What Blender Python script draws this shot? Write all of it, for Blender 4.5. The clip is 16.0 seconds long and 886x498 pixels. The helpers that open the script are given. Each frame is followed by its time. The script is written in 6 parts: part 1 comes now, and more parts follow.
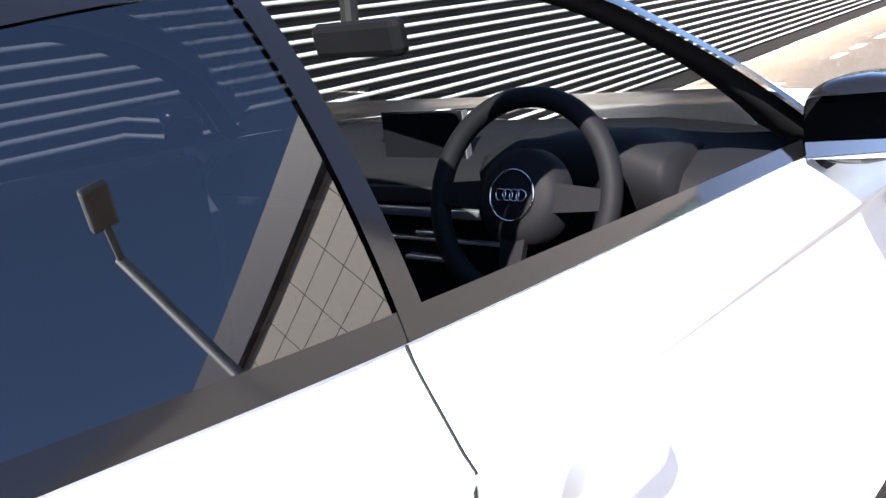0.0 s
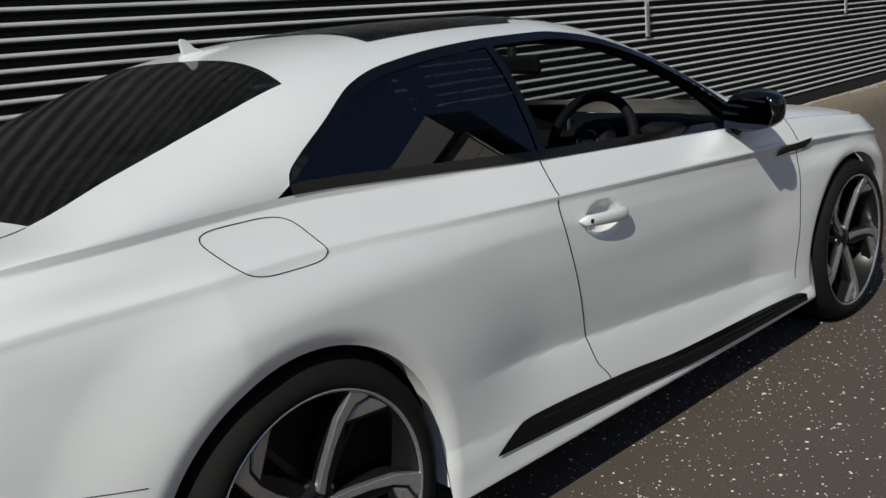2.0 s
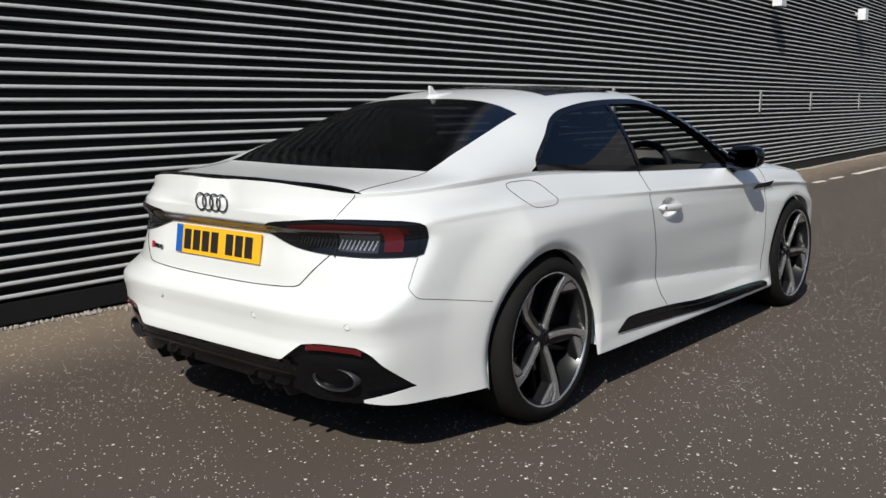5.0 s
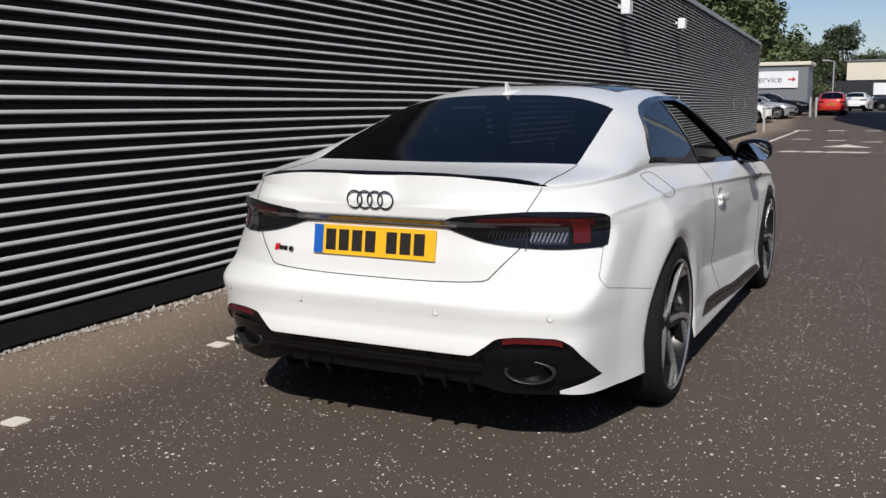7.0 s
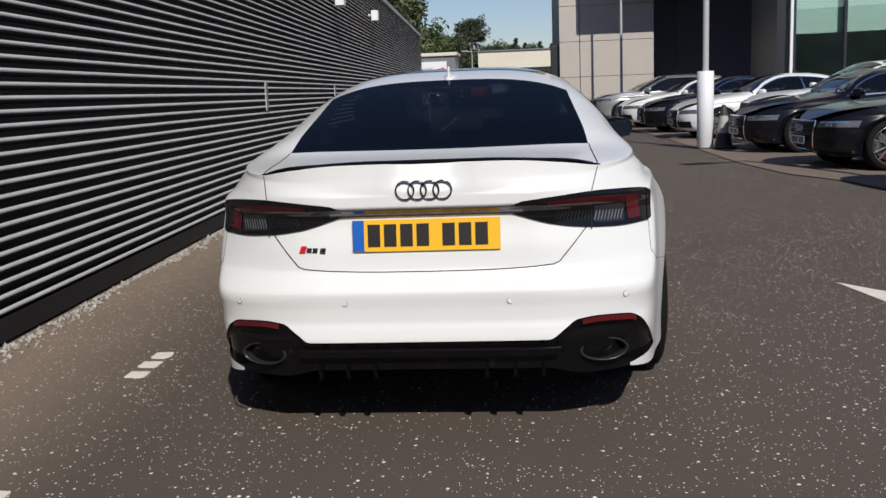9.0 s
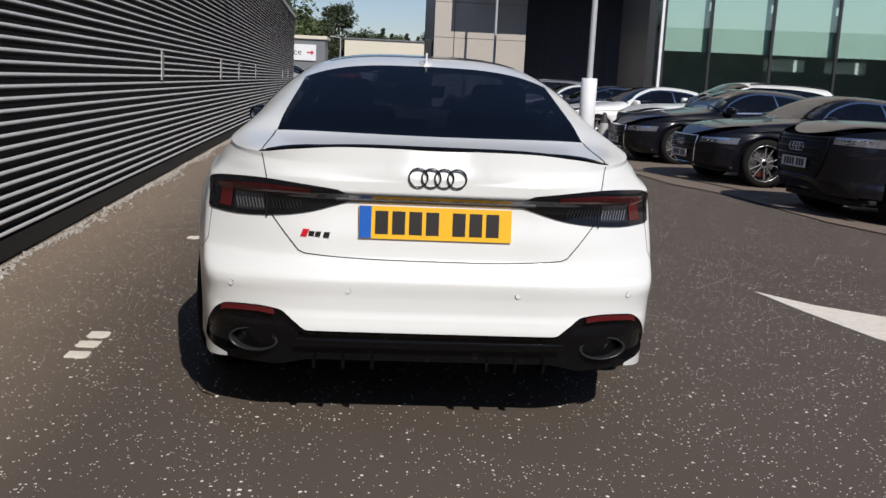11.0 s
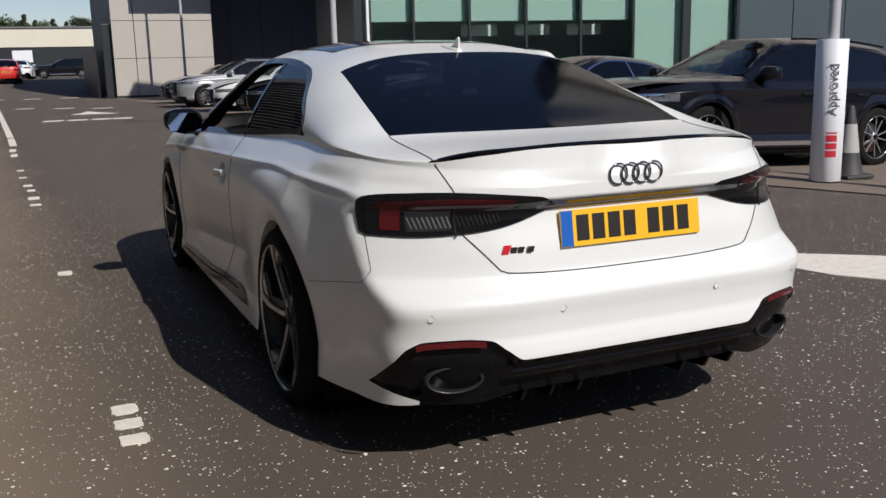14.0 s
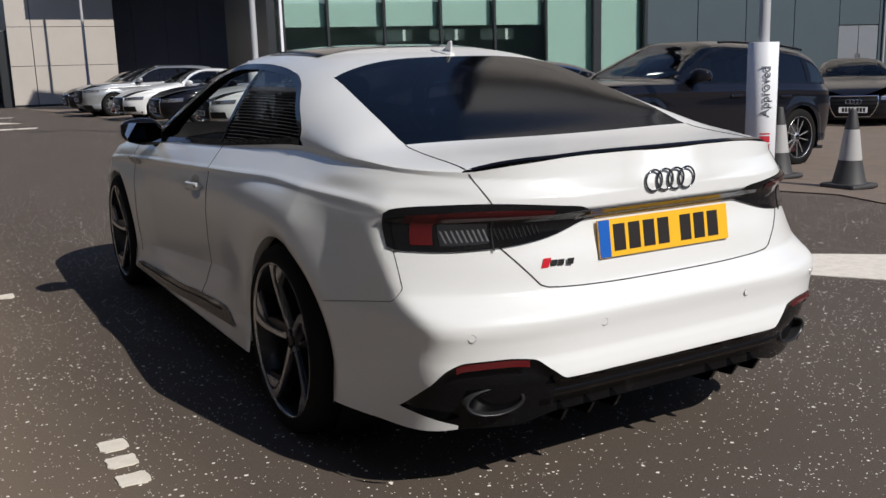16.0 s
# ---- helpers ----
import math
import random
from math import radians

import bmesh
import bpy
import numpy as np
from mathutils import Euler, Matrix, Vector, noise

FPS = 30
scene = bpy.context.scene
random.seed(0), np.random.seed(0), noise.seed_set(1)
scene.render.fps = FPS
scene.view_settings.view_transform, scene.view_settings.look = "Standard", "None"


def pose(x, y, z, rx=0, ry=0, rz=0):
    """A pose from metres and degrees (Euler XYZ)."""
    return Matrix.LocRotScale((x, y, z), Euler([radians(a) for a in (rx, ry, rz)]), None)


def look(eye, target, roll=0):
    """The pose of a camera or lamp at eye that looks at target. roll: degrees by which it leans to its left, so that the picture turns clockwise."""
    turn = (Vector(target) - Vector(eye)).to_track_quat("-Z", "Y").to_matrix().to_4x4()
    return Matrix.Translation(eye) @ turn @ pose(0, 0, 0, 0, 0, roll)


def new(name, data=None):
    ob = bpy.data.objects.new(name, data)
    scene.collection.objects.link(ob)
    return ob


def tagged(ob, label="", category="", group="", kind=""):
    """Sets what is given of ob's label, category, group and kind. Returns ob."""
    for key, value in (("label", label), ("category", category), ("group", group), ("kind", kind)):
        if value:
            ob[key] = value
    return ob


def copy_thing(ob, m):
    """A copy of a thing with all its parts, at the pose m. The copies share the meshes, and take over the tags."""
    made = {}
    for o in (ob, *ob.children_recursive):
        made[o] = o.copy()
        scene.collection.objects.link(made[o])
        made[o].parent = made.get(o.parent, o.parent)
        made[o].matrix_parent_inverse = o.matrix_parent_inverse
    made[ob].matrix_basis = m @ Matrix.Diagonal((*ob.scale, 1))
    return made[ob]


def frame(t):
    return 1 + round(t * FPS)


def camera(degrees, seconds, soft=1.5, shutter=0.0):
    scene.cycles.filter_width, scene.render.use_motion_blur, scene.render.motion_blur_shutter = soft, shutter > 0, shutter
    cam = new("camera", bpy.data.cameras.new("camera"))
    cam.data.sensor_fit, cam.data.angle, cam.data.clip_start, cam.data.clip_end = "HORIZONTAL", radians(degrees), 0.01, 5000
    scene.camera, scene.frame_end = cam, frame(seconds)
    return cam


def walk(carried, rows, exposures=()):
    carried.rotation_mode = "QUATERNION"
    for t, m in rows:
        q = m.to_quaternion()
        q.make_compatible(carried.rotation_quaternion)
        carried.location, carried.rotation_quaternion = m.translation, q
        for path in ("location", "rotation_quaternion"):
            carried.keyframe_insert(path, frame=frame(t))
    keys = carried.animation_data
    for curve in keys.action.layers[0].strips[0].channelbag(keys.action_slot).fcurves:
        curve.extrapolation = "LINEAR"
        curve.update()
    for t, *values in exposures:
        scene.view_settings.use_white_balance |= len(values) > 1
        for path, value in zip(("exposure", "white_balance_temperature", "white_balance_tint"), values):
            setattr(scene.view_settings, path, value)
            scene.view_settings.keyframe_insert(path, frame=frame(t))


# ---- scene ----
cam = camera(51.6, 16.0)
PATH = [
    (0, (1.293, 0.376, 1.231), (0.063, 1.862, 0.705), -6.9),
    (0.1, (1.348, 0.327, 1.242), (0.111, 1.807, 0.712), -5.6),
    (0.3, (1.457, 0.207, 1.235), (0.197, 1.674, 0.725), -5.1),
    (0.5, (1.558, 0.068, 1.239), (0.264, 1.507, 0.736), -5.9),
    (1, (1.802, -0.335, 1.276), (0.457, 1.053, 0.759), -7.5),
    (1.5, (2.112, -0.628, 1.322), (0.741, 0.733, 0.804), -4.9),
    (2, (2.406, -1.02, 1.316), (0.998, 0.325, 0.858), -4.9),
    (2.5, (2.639, -1.393, 1.331), (1.198, -0.078, 0.889), -4.3),
    (3, (2.753, -1.811, 1.305), (1.317, -0.485, 0.877), -2.6),
    (3.2, (2.752, -1.993, 1.323), (1.331, -0.652, 0.897), -2.2),
    (5.3, (2.89, -3.156, 1.273), (1.63, -1.634, 0.965), -0.2),
    (5.5, (2.827, -3.254, 1.295), (1.569, -1.732, 0.978), -0.3),
    (6, (2.567, -3.495, 1.246), (1.352, -1.934, 0.949), -0.6),
    (6.5, (2.15, -3.614, 1.257), (1.074, -1.959, 0.936), -0.7),
    (7, (1.745, -3.79, 1.245), (0.85, -2.028, 0.938), -0.4),
    (7.5, (1.402, -3.932, 1.274), (0.676, -2.099, 0.937), -2.0),
    (8, (0.964, -4.021, 1.251), (0.448, -2.118, 0.917), -2.7),
    (8.5, (0.644, -4.128, 1.265), (0.317, -2.186, 0.922), -2.6),
    (9, (0.356, -4.068, 1.24), (0.17, -2.106, 0.904), -2.3),
    (9.5, (0.132, -4.078, 1.235), (0.061, -2.108, 0.901), -0.2),
    (10, (0.136, -4.103, 1.231), (0.092, -2.135, 0.879), 1.7),
    (10.2, (0.078, -4.071, 1.233), (0.085, -2.103, 0.877), 2.2),
    (12.3, (-0.729, -3.933, 1.22), (-0.378, -1.998, 0.861), 0.1),
    (12.5, (-0.871, -3.888, 1.225), (-0.439, -1.969, 0.864), -0.6),
    (13, (-1.23, -3.826, 1.255), (-0.599, -1.969, 0.865), -1.2),
    (13.5, (-1.486, -3.546, 1.242), (-0.754, -1.729, 0.839), -1.4),
    (14, (-1.695, -3.269, 1.259), (-0.898, -1.479, 0.859), -1.3),
    (14.5, (-1.852, -3.038, 1.266), (-0.988, -1.28, 0.865), -1.5),
    (15, (-1.916, -2.935, 1.267), (-1.002, -1.202, 0.861), -1.5),
    (15.5, (-1.939, -2.951, 1.267), (-0.986, -1.236, 0.88), -1.3),
    (16, (-1.947, -2.965, 1.265), (-0.974, -1.263, 0.871), -1.7),
]
EXPOSURES = [(0, 2.70, 6500, 10), (0.3, 2.28, 6500, 10), (0.5, 1.9, 6500, 9), (0.8, 1.3, 6500, 5), (1.0, 0.8, 6500, 3), (1.3, 0.35, 6500, 3), (1.5, 0.06, 6500, 3), (2.0, -0.18, 6500, 3), (2.5, -0.20, 6500, 3),
             (3.0, 0.12, 6500, 3), (5.5, 0.16, 6500, 6), (7.0, 0.12, 6500, 9), (9.0, 0.02, 6500, 9), (12.5, 0.08, 6500, 9), (16.0, 0.09, 6500, 9)]
walk(cam, [(t, look(eye, target, roll)) for t, eye, target, roll in PATH], EXPOSURES)

# ---------------------------------------------------------------- light and sky
SUN = Vector((0.37, -1.08, 0.98)).normalized()
world = bpy.data.worlds.new("sky")
scene.world = world
world.use_nodes = True
sky = world.node_tree.nodes.new("ShaderNodeTexSky")
sky.sky_type, sky.sun_disc = "NISHITA", False
sky.sun_elevation = math.asin(SUN.z)
sky.sun_rotation = math.atan2(SUN.x, SUN.y)
sky.air_density, sky.dust_density, sky.ozone_density = 1.0, 0.25, 4.0
tint = world.node_tree.nodes.new("ShaderNodeMix")
tint.data_type, tint.blend_type = "RGBA", "MULTIPLY"
tint.inputs["Factor"].default_value = 1.0
tint.inputs["B"].default_value = (1.05, 0.985, 1.05, 1)
world.node_tree.links.new(sky.outputs[0], tint.inputs["A"])
world.node_tree.links.new(tint.outputs["Result"], world.node_tree.nodes["Background"].inputs[0])
world.node_tree.nodes["Background"].inputs[1].default_value = 0.075
sun = new("sun", bpy.data.lights.new("sun", "SUN"))
sun.data.energy, sun.data.angle, sun.data.color = 4.4, radians(0.53), (1.0, 0.955, 0.89)
sun.matrix_world = look(SUN * 60, (0, 0, 0))

# ---------------------------------------------------------------- materials


def nodes_of(name):
    m = bpy.data.materials.new(name)
    m.use_nodes = True
    return m, m.node_tree.nodes, m.node_tree.links, m.node_tree.nodes["Principled BSDF"]


def surface(name, colour, rough=0.5, metal=0.0, spread=0.12, scale=6.0, bump=0.0, bump_scale=60.0, coat=0.0, spec=0.5, fine=0.0):
    """A painted or natural surface: colour varied at two scales, fine relief, gloss varied a little."""
    m, n, l, b = nodes_of(name)
    co = n.new("ShaderNodeTexCoord")
    big, small, ramp = n.new("ShaderNodeTexNoise"), n.new("ShaderNodeTexNoise"), n.new("ShaderNodeMix")
    big.inputs["Scale"].default_value, big.inputs["Detail"].default_value = scale, 5
    small.inputs["Scale"].default_value, small.inputs["Detail"].default_value = bump_scale, 4
    add = n.new("ShaderNodeMath")
    add.operation = "MULTIPLY_ADD"
    add.inputs[1].default_value = fine
    l.new(co.outputs["Object"], big.inputs["Vector"])
    l.new(co.outputs["Object"], small.inputs["Vector"])
    l.new(small.outputs["Fac"], add.inputs[0])
    l.new(big.outputs["Fac"], add.inputs[2])
    ramp.data_type = "RGBA"
    ramp.inputs["A"].default_value = (*[c * (1 - spread) for c in colour], 1)
    ramp.inputs["B"].default_value = (*[min(1, c * (1 + spread)) for c in colour], 1)
    l.new(add.outputs[0], ramp.inputs["Factor"])
    l.new(ramp.outputs["Result"], b.inputs["Base Color"])
    b.inputs["Roughness"].default_value, b.inputs["Metallic"].default_value = rough, metal
    b.inputs["Coat Weight"].default_value, b.inputs["Coat Roughness"].default_value = coat, 0.03
    b.inputs["Specular IOR Level"].default_value = spec
    if bump:
        bp = n.new("ShaderNodeBump")
        bp.inputs["Strength"].default_value, bp.inputs["Distance"].default_value = bump, 0.01
        l.new(small.outputs["Fac"], bp.inputs["Height"])
        l.new(bp.outputs[0], b.inputs["Normal"])
    return m


def glass(name, tint, ior=1.5, rough=0.0):
    """A thin tinted pane: clear to look through, mirroring at a slant."""
    m, n, l, b = nodes_of(name)
    n.remove(b)
    clear, gloss, mix, view = n.new("ShaderNodeBsdfTransparent"), n.new("ShaderNodeBsdfGlossy"), n.new("ShaderNodeMixShader"), n.new("ShaderNodeLayerWeight")
    clear.inputs[0].default_value = (*tint, 1)
    gloss.inputs["Roughness"].default_value = rough
    view.inputs[0].default_value = 0.5
    power, gain = n.new("ShaderNodeMath"), n.new("ShaderNodeMath")
    power.operation, gain.operation = "POWER", "MULTIPLY_ADD"
    power.inputs[1].default_value = 5.0
    base = ((ior - 1) / (ior + 1)) ** 2 * 1.8
    gain.inputs[1].default_value, gain.inputs[2].default_value = 1 - base, base
    l.new(view.outputs["Facing"], power.inputs[0])
    l.new(power.outputs[0], gain.inputs[0])
    l.new(gain.outputs[0], mix.inputs[0])
    l.new(clear.outputs[0], mix.inputs[1])
    l.new(gloss.outputs[0], mix.inputs[2])
    l.new(mix.outputs[0], n["Material Output"].inputs[0])
    return m


def asphalt_material():
    m, n, l, b = nodes_of("asphalt")
    co = n.new("ShaderNodeTexCoord")

    def noise_of(scale, detail=6, rough=0.55):
        t = n.new("ShaderNodeTexNoise")
        t.inputs["Scale"].default_value, t.inputs["Detail"].default_value, t.inputs["Roughness"].default_value = scale, detail, rough
        l.new(co.outputs["Object"], t.inputs["Vector"])
        return t

    def maths(op, a, bb, clamp=False):
        t = n.new("ShaderNodeMath")
        t.operation, t.use_clamp = op, clamp
        for i, v in enumerate((a, bb)):
            if isinstance(v, (int, float)):
                t.inputs[i].default_value = v
            else:
                l.new(v, t.inputs[i])
        return t.outputs[0]

    def mix(fac, a, bb):
        t = n.new("ShaderNodeMix")
        t.data_type = "RGBA"
        for key, v in (("Factor", fac), ("A", a), ("B", bb)):
            if isinstance(v, tuple):
                t.inputs[key].default_value = (*v, 1)
            else:
                l.new(v, t.inputs[key])
        return t.outputs["Result"]

    broad, grit, patch, worn = noise_of(0.35, 4), noise_of(140, 3, 0.7), noise_of(1.7, 5), noise_of(28, 4, 0.7)
    sep = n.new("ShaderNodeSeparateXYZ")
    l.new(co.outputs["Object"], sep.inputs[0])
    wide = maths("MULTIPLY", maths("SUBTRACT", broad.outputs["Fac"], 0.32), 2.6, True)
    base = mix(patch.outputs["Fac"], (0.104, 0.079, 0.061), (0.176, 0.136, 0.106))
    base = mix(maths("MULTIPLY", wide, 0.45), base, (0.098, 0.078, 0.064))
    base = mix(maths("MULTIPLY", maths("SUBTRACT", grit.outputs["Fac"], 0.42, True), 2.6, True), (0.078, 0.062, 0.051), base)
    # dusty brown soil washed towards the foot of the clad wall
    edge = maths("MULTIPLY", sep.outputs["Y"], 0.05)
    edge = maths("ADD", edge, sep.outputs["X"])
    dust = maths("MULTIPLY", maths("SUBTRACT", -0.75, maths("ADD", edge, maths("MULTIPLY", broad.outputs["Fac"], 0.9))), 1.1, True)
    base = mix(maths("MULTIPLY", dust, 0.75), base, (0.25, 0.190, 0.138))
    # pale stone chips worn clean in the surface
    chips = None
    for scale, cut, lo in ((33.0, 0.25, 0.50), (58.0, 0.28, 0.505), (95.0, 0.30, 0.53)):
        v = n.new("ShaderNodeTexVoronoi")
        v.inputs["Scale"].default_value, v.inputs["Randomness"].default_value = scale, 1.0
        warp = n.new("ShaderNodeVectorMath")
        warp.operation = "MULTIPLY_ADD"
        l.new(worn.outputs["Color"], warp.inputs[0])
        warp.inputs[1].default_value = (0.004, 0.004, 0.0)
        l.new(co.outputs["Object"], warp.inputs[2])
        l.new(warp.outputs[0], v.inputs["Vector"])
        pick = n.new("ShaderNodeSeparateColor")
        l.new(v.outputs["Color"], pick.inputs[0])
        here = maths("LESS_THAN", v.outputs["Distance"], maths("MULTIPLY", pick.outputs[1], cut))
        gate = maths("GREATER_THAN", maths("ADD", maths("MULTIPLY", pick.outputs[0], 0.8), maths("MULTIPLY", patch.outputs["Fac"], 0.55)), lo + 0.37)
        one = maths("MULTIPLY", here, gate)
        chips = one if chips is None else maths("MAXIMUM", chips, one)
    base = mix(chips, base, (0.86, 0.81, 0.74))
    l.new(base, b.inputs["Base Color"])
    b.inputs["Roughness"].default_value, b.inputs["Specular IOR Level"].default_value = 0.85, 0.3
    bp = n.new("ShaderNodeBump")
    bp.inputs["Strength"].default_value, bp.inputs["Distance"].default_value = 0.55, 0.006
    l.new(maths("ADD", grit.outputs["Fac"], maths("MULTIPLY", chips, 0.3)), bp.inputs["Height"])
    l.new(bp.outputs[0], b.inputs["Normal"])
    return m


ASPHALT = asphalt_material()
WHITE = surface("white_car_paint", (0.70, 0.70, 0.69), 0.32, spread=0.015, coat=0.6, bump_scale=400)
WHITE.node_tree.nodes["Principled BSDF"].inputs["Coat Roughness"].default_value = 0.11
BLACK_PAINT = surface("black_car_paint", (0.004, 0.004, 0.007), 0.3, coat=0.6, spread=0.1, spec=0.15)
GREY_PAINT = surface("silver_car_paint", (0.42, 0.43, 0.44), 0.35, metal=0.6, coat=1.0, spread=0.05)
RED_PAINT = surface("red_car_paint", (0.55, 0.03, 0.02), 0.3, coat=1.0, spread=0.05)
NAVY_PAINT = surface("navy_car_paint", (0.008, 0.009, 0.016), 0.4, coat=0.4, spread=0.1, spec=0.12)
GLOSS_BLACK = surface("gloss_black_plastic", (0.004, 0.004, 0.005), 0.09, spread=0.1, spec=0.30)
SATIN_BLACK = surface("satin_black_plastic", (0.012, 0.012, 0.013), 0.5, spec=0.2, spread=0.15, bump=0.05)
SEAL = surface("black_rubber_seal", (0.010, 0.010, 0.011), 0.6, spec=0.2)
TYRE = surface("tyre_rubber", (0.010, 0.0095, 0.009), 0.8, spec=0.12, spread=0.25, scale=12, bump=0.1)
ALLOY = surface("machined_alloy", (0.48, 0.48, 0.49), 0.27, metal=0.8, spread=0.06, bump_scale=300)
ALLOY_DARK = surface("dark_painted_alloy", (0.010, 0.010, 0.011), 0.3, spread=0.1, coat=0.12, spec=0.25)
CHROME = surface("chrome", (0.75, 0.75, 0.77), 0.12, metal=1.0, spread=0.03)
DARK_CHROME = surface("dark_chrome", (0.16, 0.16, 0.17), 0.18, metal=1.0, spread=0.03)
STEEL = surface("brake_steel", (0.30, 0.29, 0.28), 0.4, metal=1.0, spread=0.2)
CALIPER = surface("caliper_paint", (0.05, 0.008, 0.008), 0.4)
RED_LENS = surface("red_lens", (0.075, 0.008, 0.009), 0.12, spread=0.1, spec=0.35)
DARK_RED_LENS = surface("smoked_red_lens", (0.045, 0.005, 0.006), 0.12, spread=0.1, spec=0.35)
SMOKED_LENS = surface("smoked_lens", (0.006, 0.006, 0.007), 0.10, spread=0.2, spec=0.35)
CLEAR_LENS = surface("lamp_reflector", (0.045, 0.045, 0.05), 0.25, metal=0.6, spread=0.2)
FIN_LENS = surface("lamp_fin_chrome", (0.34, 0.34, 0.36), 0.25, metal=0.7, spread=0.3, scale=40)
HEAD_LENS = surface("headlamp_lens", (0.20, 0.20, 0.22), 0.12, metal=0.5, spread=0.5, scale=25)
PIPE = surface("dark_pipe_steel", (0.045, 0.045, 0.048), 0.32, metal=0.6, spread=0.2, spec=0.3)
PLATE_YELLOW = surface("yellow_plate", (0.80, 0.43, 0.02), 0.35, spread=0.03)
PLATE_WHITE = surface("white_plate", (0.7, 0.7, 0.68), 0.35, spread=0.03)
PLATE_BLUE = surface("blue_plate_band", (0.01, 0.10, 0.42), 0.35, spread=0.03)
PLATE_INK = surface("plate_ink", (0.018, 0.014, 0.012), 0.4)
BADGE_RED = surface("red_badge", (0.55, 0.015, 0.03), 0.25)
LEATHER = surface("black_leather", (0.0055, 0.0055, 0.007), 0.65, spread=0.25, bump=0.08, bump_scale=250, spec=0.1)
GREY_TRIM = surface("interior_alloy_trim", (0.35, 0.36, 0.38), 0.35, metal=0.8)
SCREEN = surface("screen_glass", (0.006, 0.006, 0.008), 0.08)
FRONT_GLASS = glass("front_glass", (0.72, 0.76, 0.74))
PRIVACY_GLASS = glass("privacy_glass", (0.045, 0.05, 0.06), 1.57)
REAR_GLASS = glass("dusty_rear_glass", (0.04, 0.045, 0.07), 1.32, 0.07)
DARK_GLASS = glass("tinted_car_glass", (0.25, 0.28, 0.28))
MIRROR = surface("mirror_glass", (0.8, 0.8, 0.82), 0.02, metal=1.0, spread=0.01)
CLAD_DARK = surface("anthracite_and_shade", (0.015, 0.015, 0.016), 0.6, spread=0.3, scale=1.3, bump_scale=30, spec=0.25)
CLAD_EDGE = surface("silver_and_lit_edge", (0.50, 0.495, 0.485), 0.5, spread=0.22, scale=2.5, metal=0.15, bump_scale=45, fine=0.5)
GRAVEL = surface("gravel_stone", (0.34, 0.31, 0.28), 0.9, spread=0.7, scale=30, bump=0.3)
ROAD_PAINT = surface("worn_road_paint", (0.61, 0.56, 0.49), 0.7, spread=0.25, scale=18, bump=0.2, bump_scale=120, fine=0.6)
PAVING = surface("brown_paving", (0.15, 0.115, 0.09), 0.85, spread=0.25, scale=4, bump=0.25, bump_scale=90, fine=0.5)
PANEL_LIGHT = surface("pale_stone_panel", (0.42, 0.38, 0.345), 0.6, spread=0.07, scale=1.5, bump_scale=20)
PANEL_DARK = surface("slate_grey_panel", (0.095, 0.092, 0.116), 0.5, spread=0.15, scale=0.8)
PANEL_TEAL = surface("blue_grey_panel", (0.055, 0.075, 0.085), 0.4, spread=0.1, scale=0.8)
DOOR_GREY = surface("grey_door_paint", (0.16, 0.17, 0.185), 0.45, spread=0.06)
FRAME_DARK = surface("dark_frame_and_shade", (0.02, 0.022, 0.024), 0.4)
ROOM = surface("pale_green_blind", (0.50, 0.60, 0.57), 0.7, spread=0.06)
ROOM_DARK = surface("showroom_wall", (0.46, 0.49, 0.47), 0.6, spread=0.35, scale=1.2)
FLOOR_TILE = surface("pale_floor_tile", (0.55, 0.55, 0.53), 0.25, spread=0.06)
SHOP_GLASS = glass("shop_glass", (0.78, 0.88, 0.85), 1.8)
POLE_PAINT = surface("grey_pole_paint", (0.36, 0.36, 0.37), 0.45, spread=0.08)
BANNER = surface("white_banner", (0.72, 0.72, 0.74), 0.5, spread=0.03)
CONE_DARK = surface("grey_cone_plastic", (0.035, 0.033, 0.033), 0.6, spread=0.3)
CONE_WHITE = surface("white_cone_sleeve", (0.38, 0.37, 0.36), 0.5, spread=0.12)
CREAM = surface("cream_cladding", (0.62, 0.57, 0.47), 0.7, spread=0.06, scale=0.4)
LEAF = surface("leaves", (0.085, 0.110, 0.042), 0.6, spread=0.45, scale=1.5)
LEAF_DARK = surface("dark_leaves", (0.055, 0.070, 0.034), 0.6, spread=0.45, scale=1.5)
BARK = surface("bark", (0.09, 0.07, 0.055), 0.85, spread=0.3, bump=0.4)
RED_PRINT = surface("red_print", (0.50, 0.02, 0.04), 0.5)
GREY_PRINT = surface("grey_print", (0.10, 0.10, 0.11), 0.5)

# ---------------------------------------------------------------- building blocks


def put(name, bm, mat, smooth=False):
    me = bpy.data.meshes.new(name)
    bmesh.ops.recalc_face_normals(bm, faces=bm.faces)
    bm.to_mesh(me)
    bm.free()
    me.materials.append(mat)
    if smooth:
        me.shade_smooth()
    return new(name, me)


def part(name, bm, mat, parent, label="", smooth=False):
    ob = put(name, bm, mat, smooth)
    ob.parent = parent
    if label:
        ob["label"] = label
    return ob


def thing(name, m, label, category, group="", kind=""):
    ob = new(name)
    ob.matrix_world = m
    return tagged(ob, label, category, group, kind)


def box(bm, size, m=Matrix(), bevel=0.0):
    r = bmesh.ops.create_cube(bm, size=1.0, matrix=m @ Matrix.Diagonal((*size, 1)))
    if bevel:
        es = list({e for v in r["verts"] for e in v.link_edges})
        bmesh.ops.bevel(bm, geom=es, offset=bevel, segments=2, affect="EDGES", profile=0.5)
    return bm


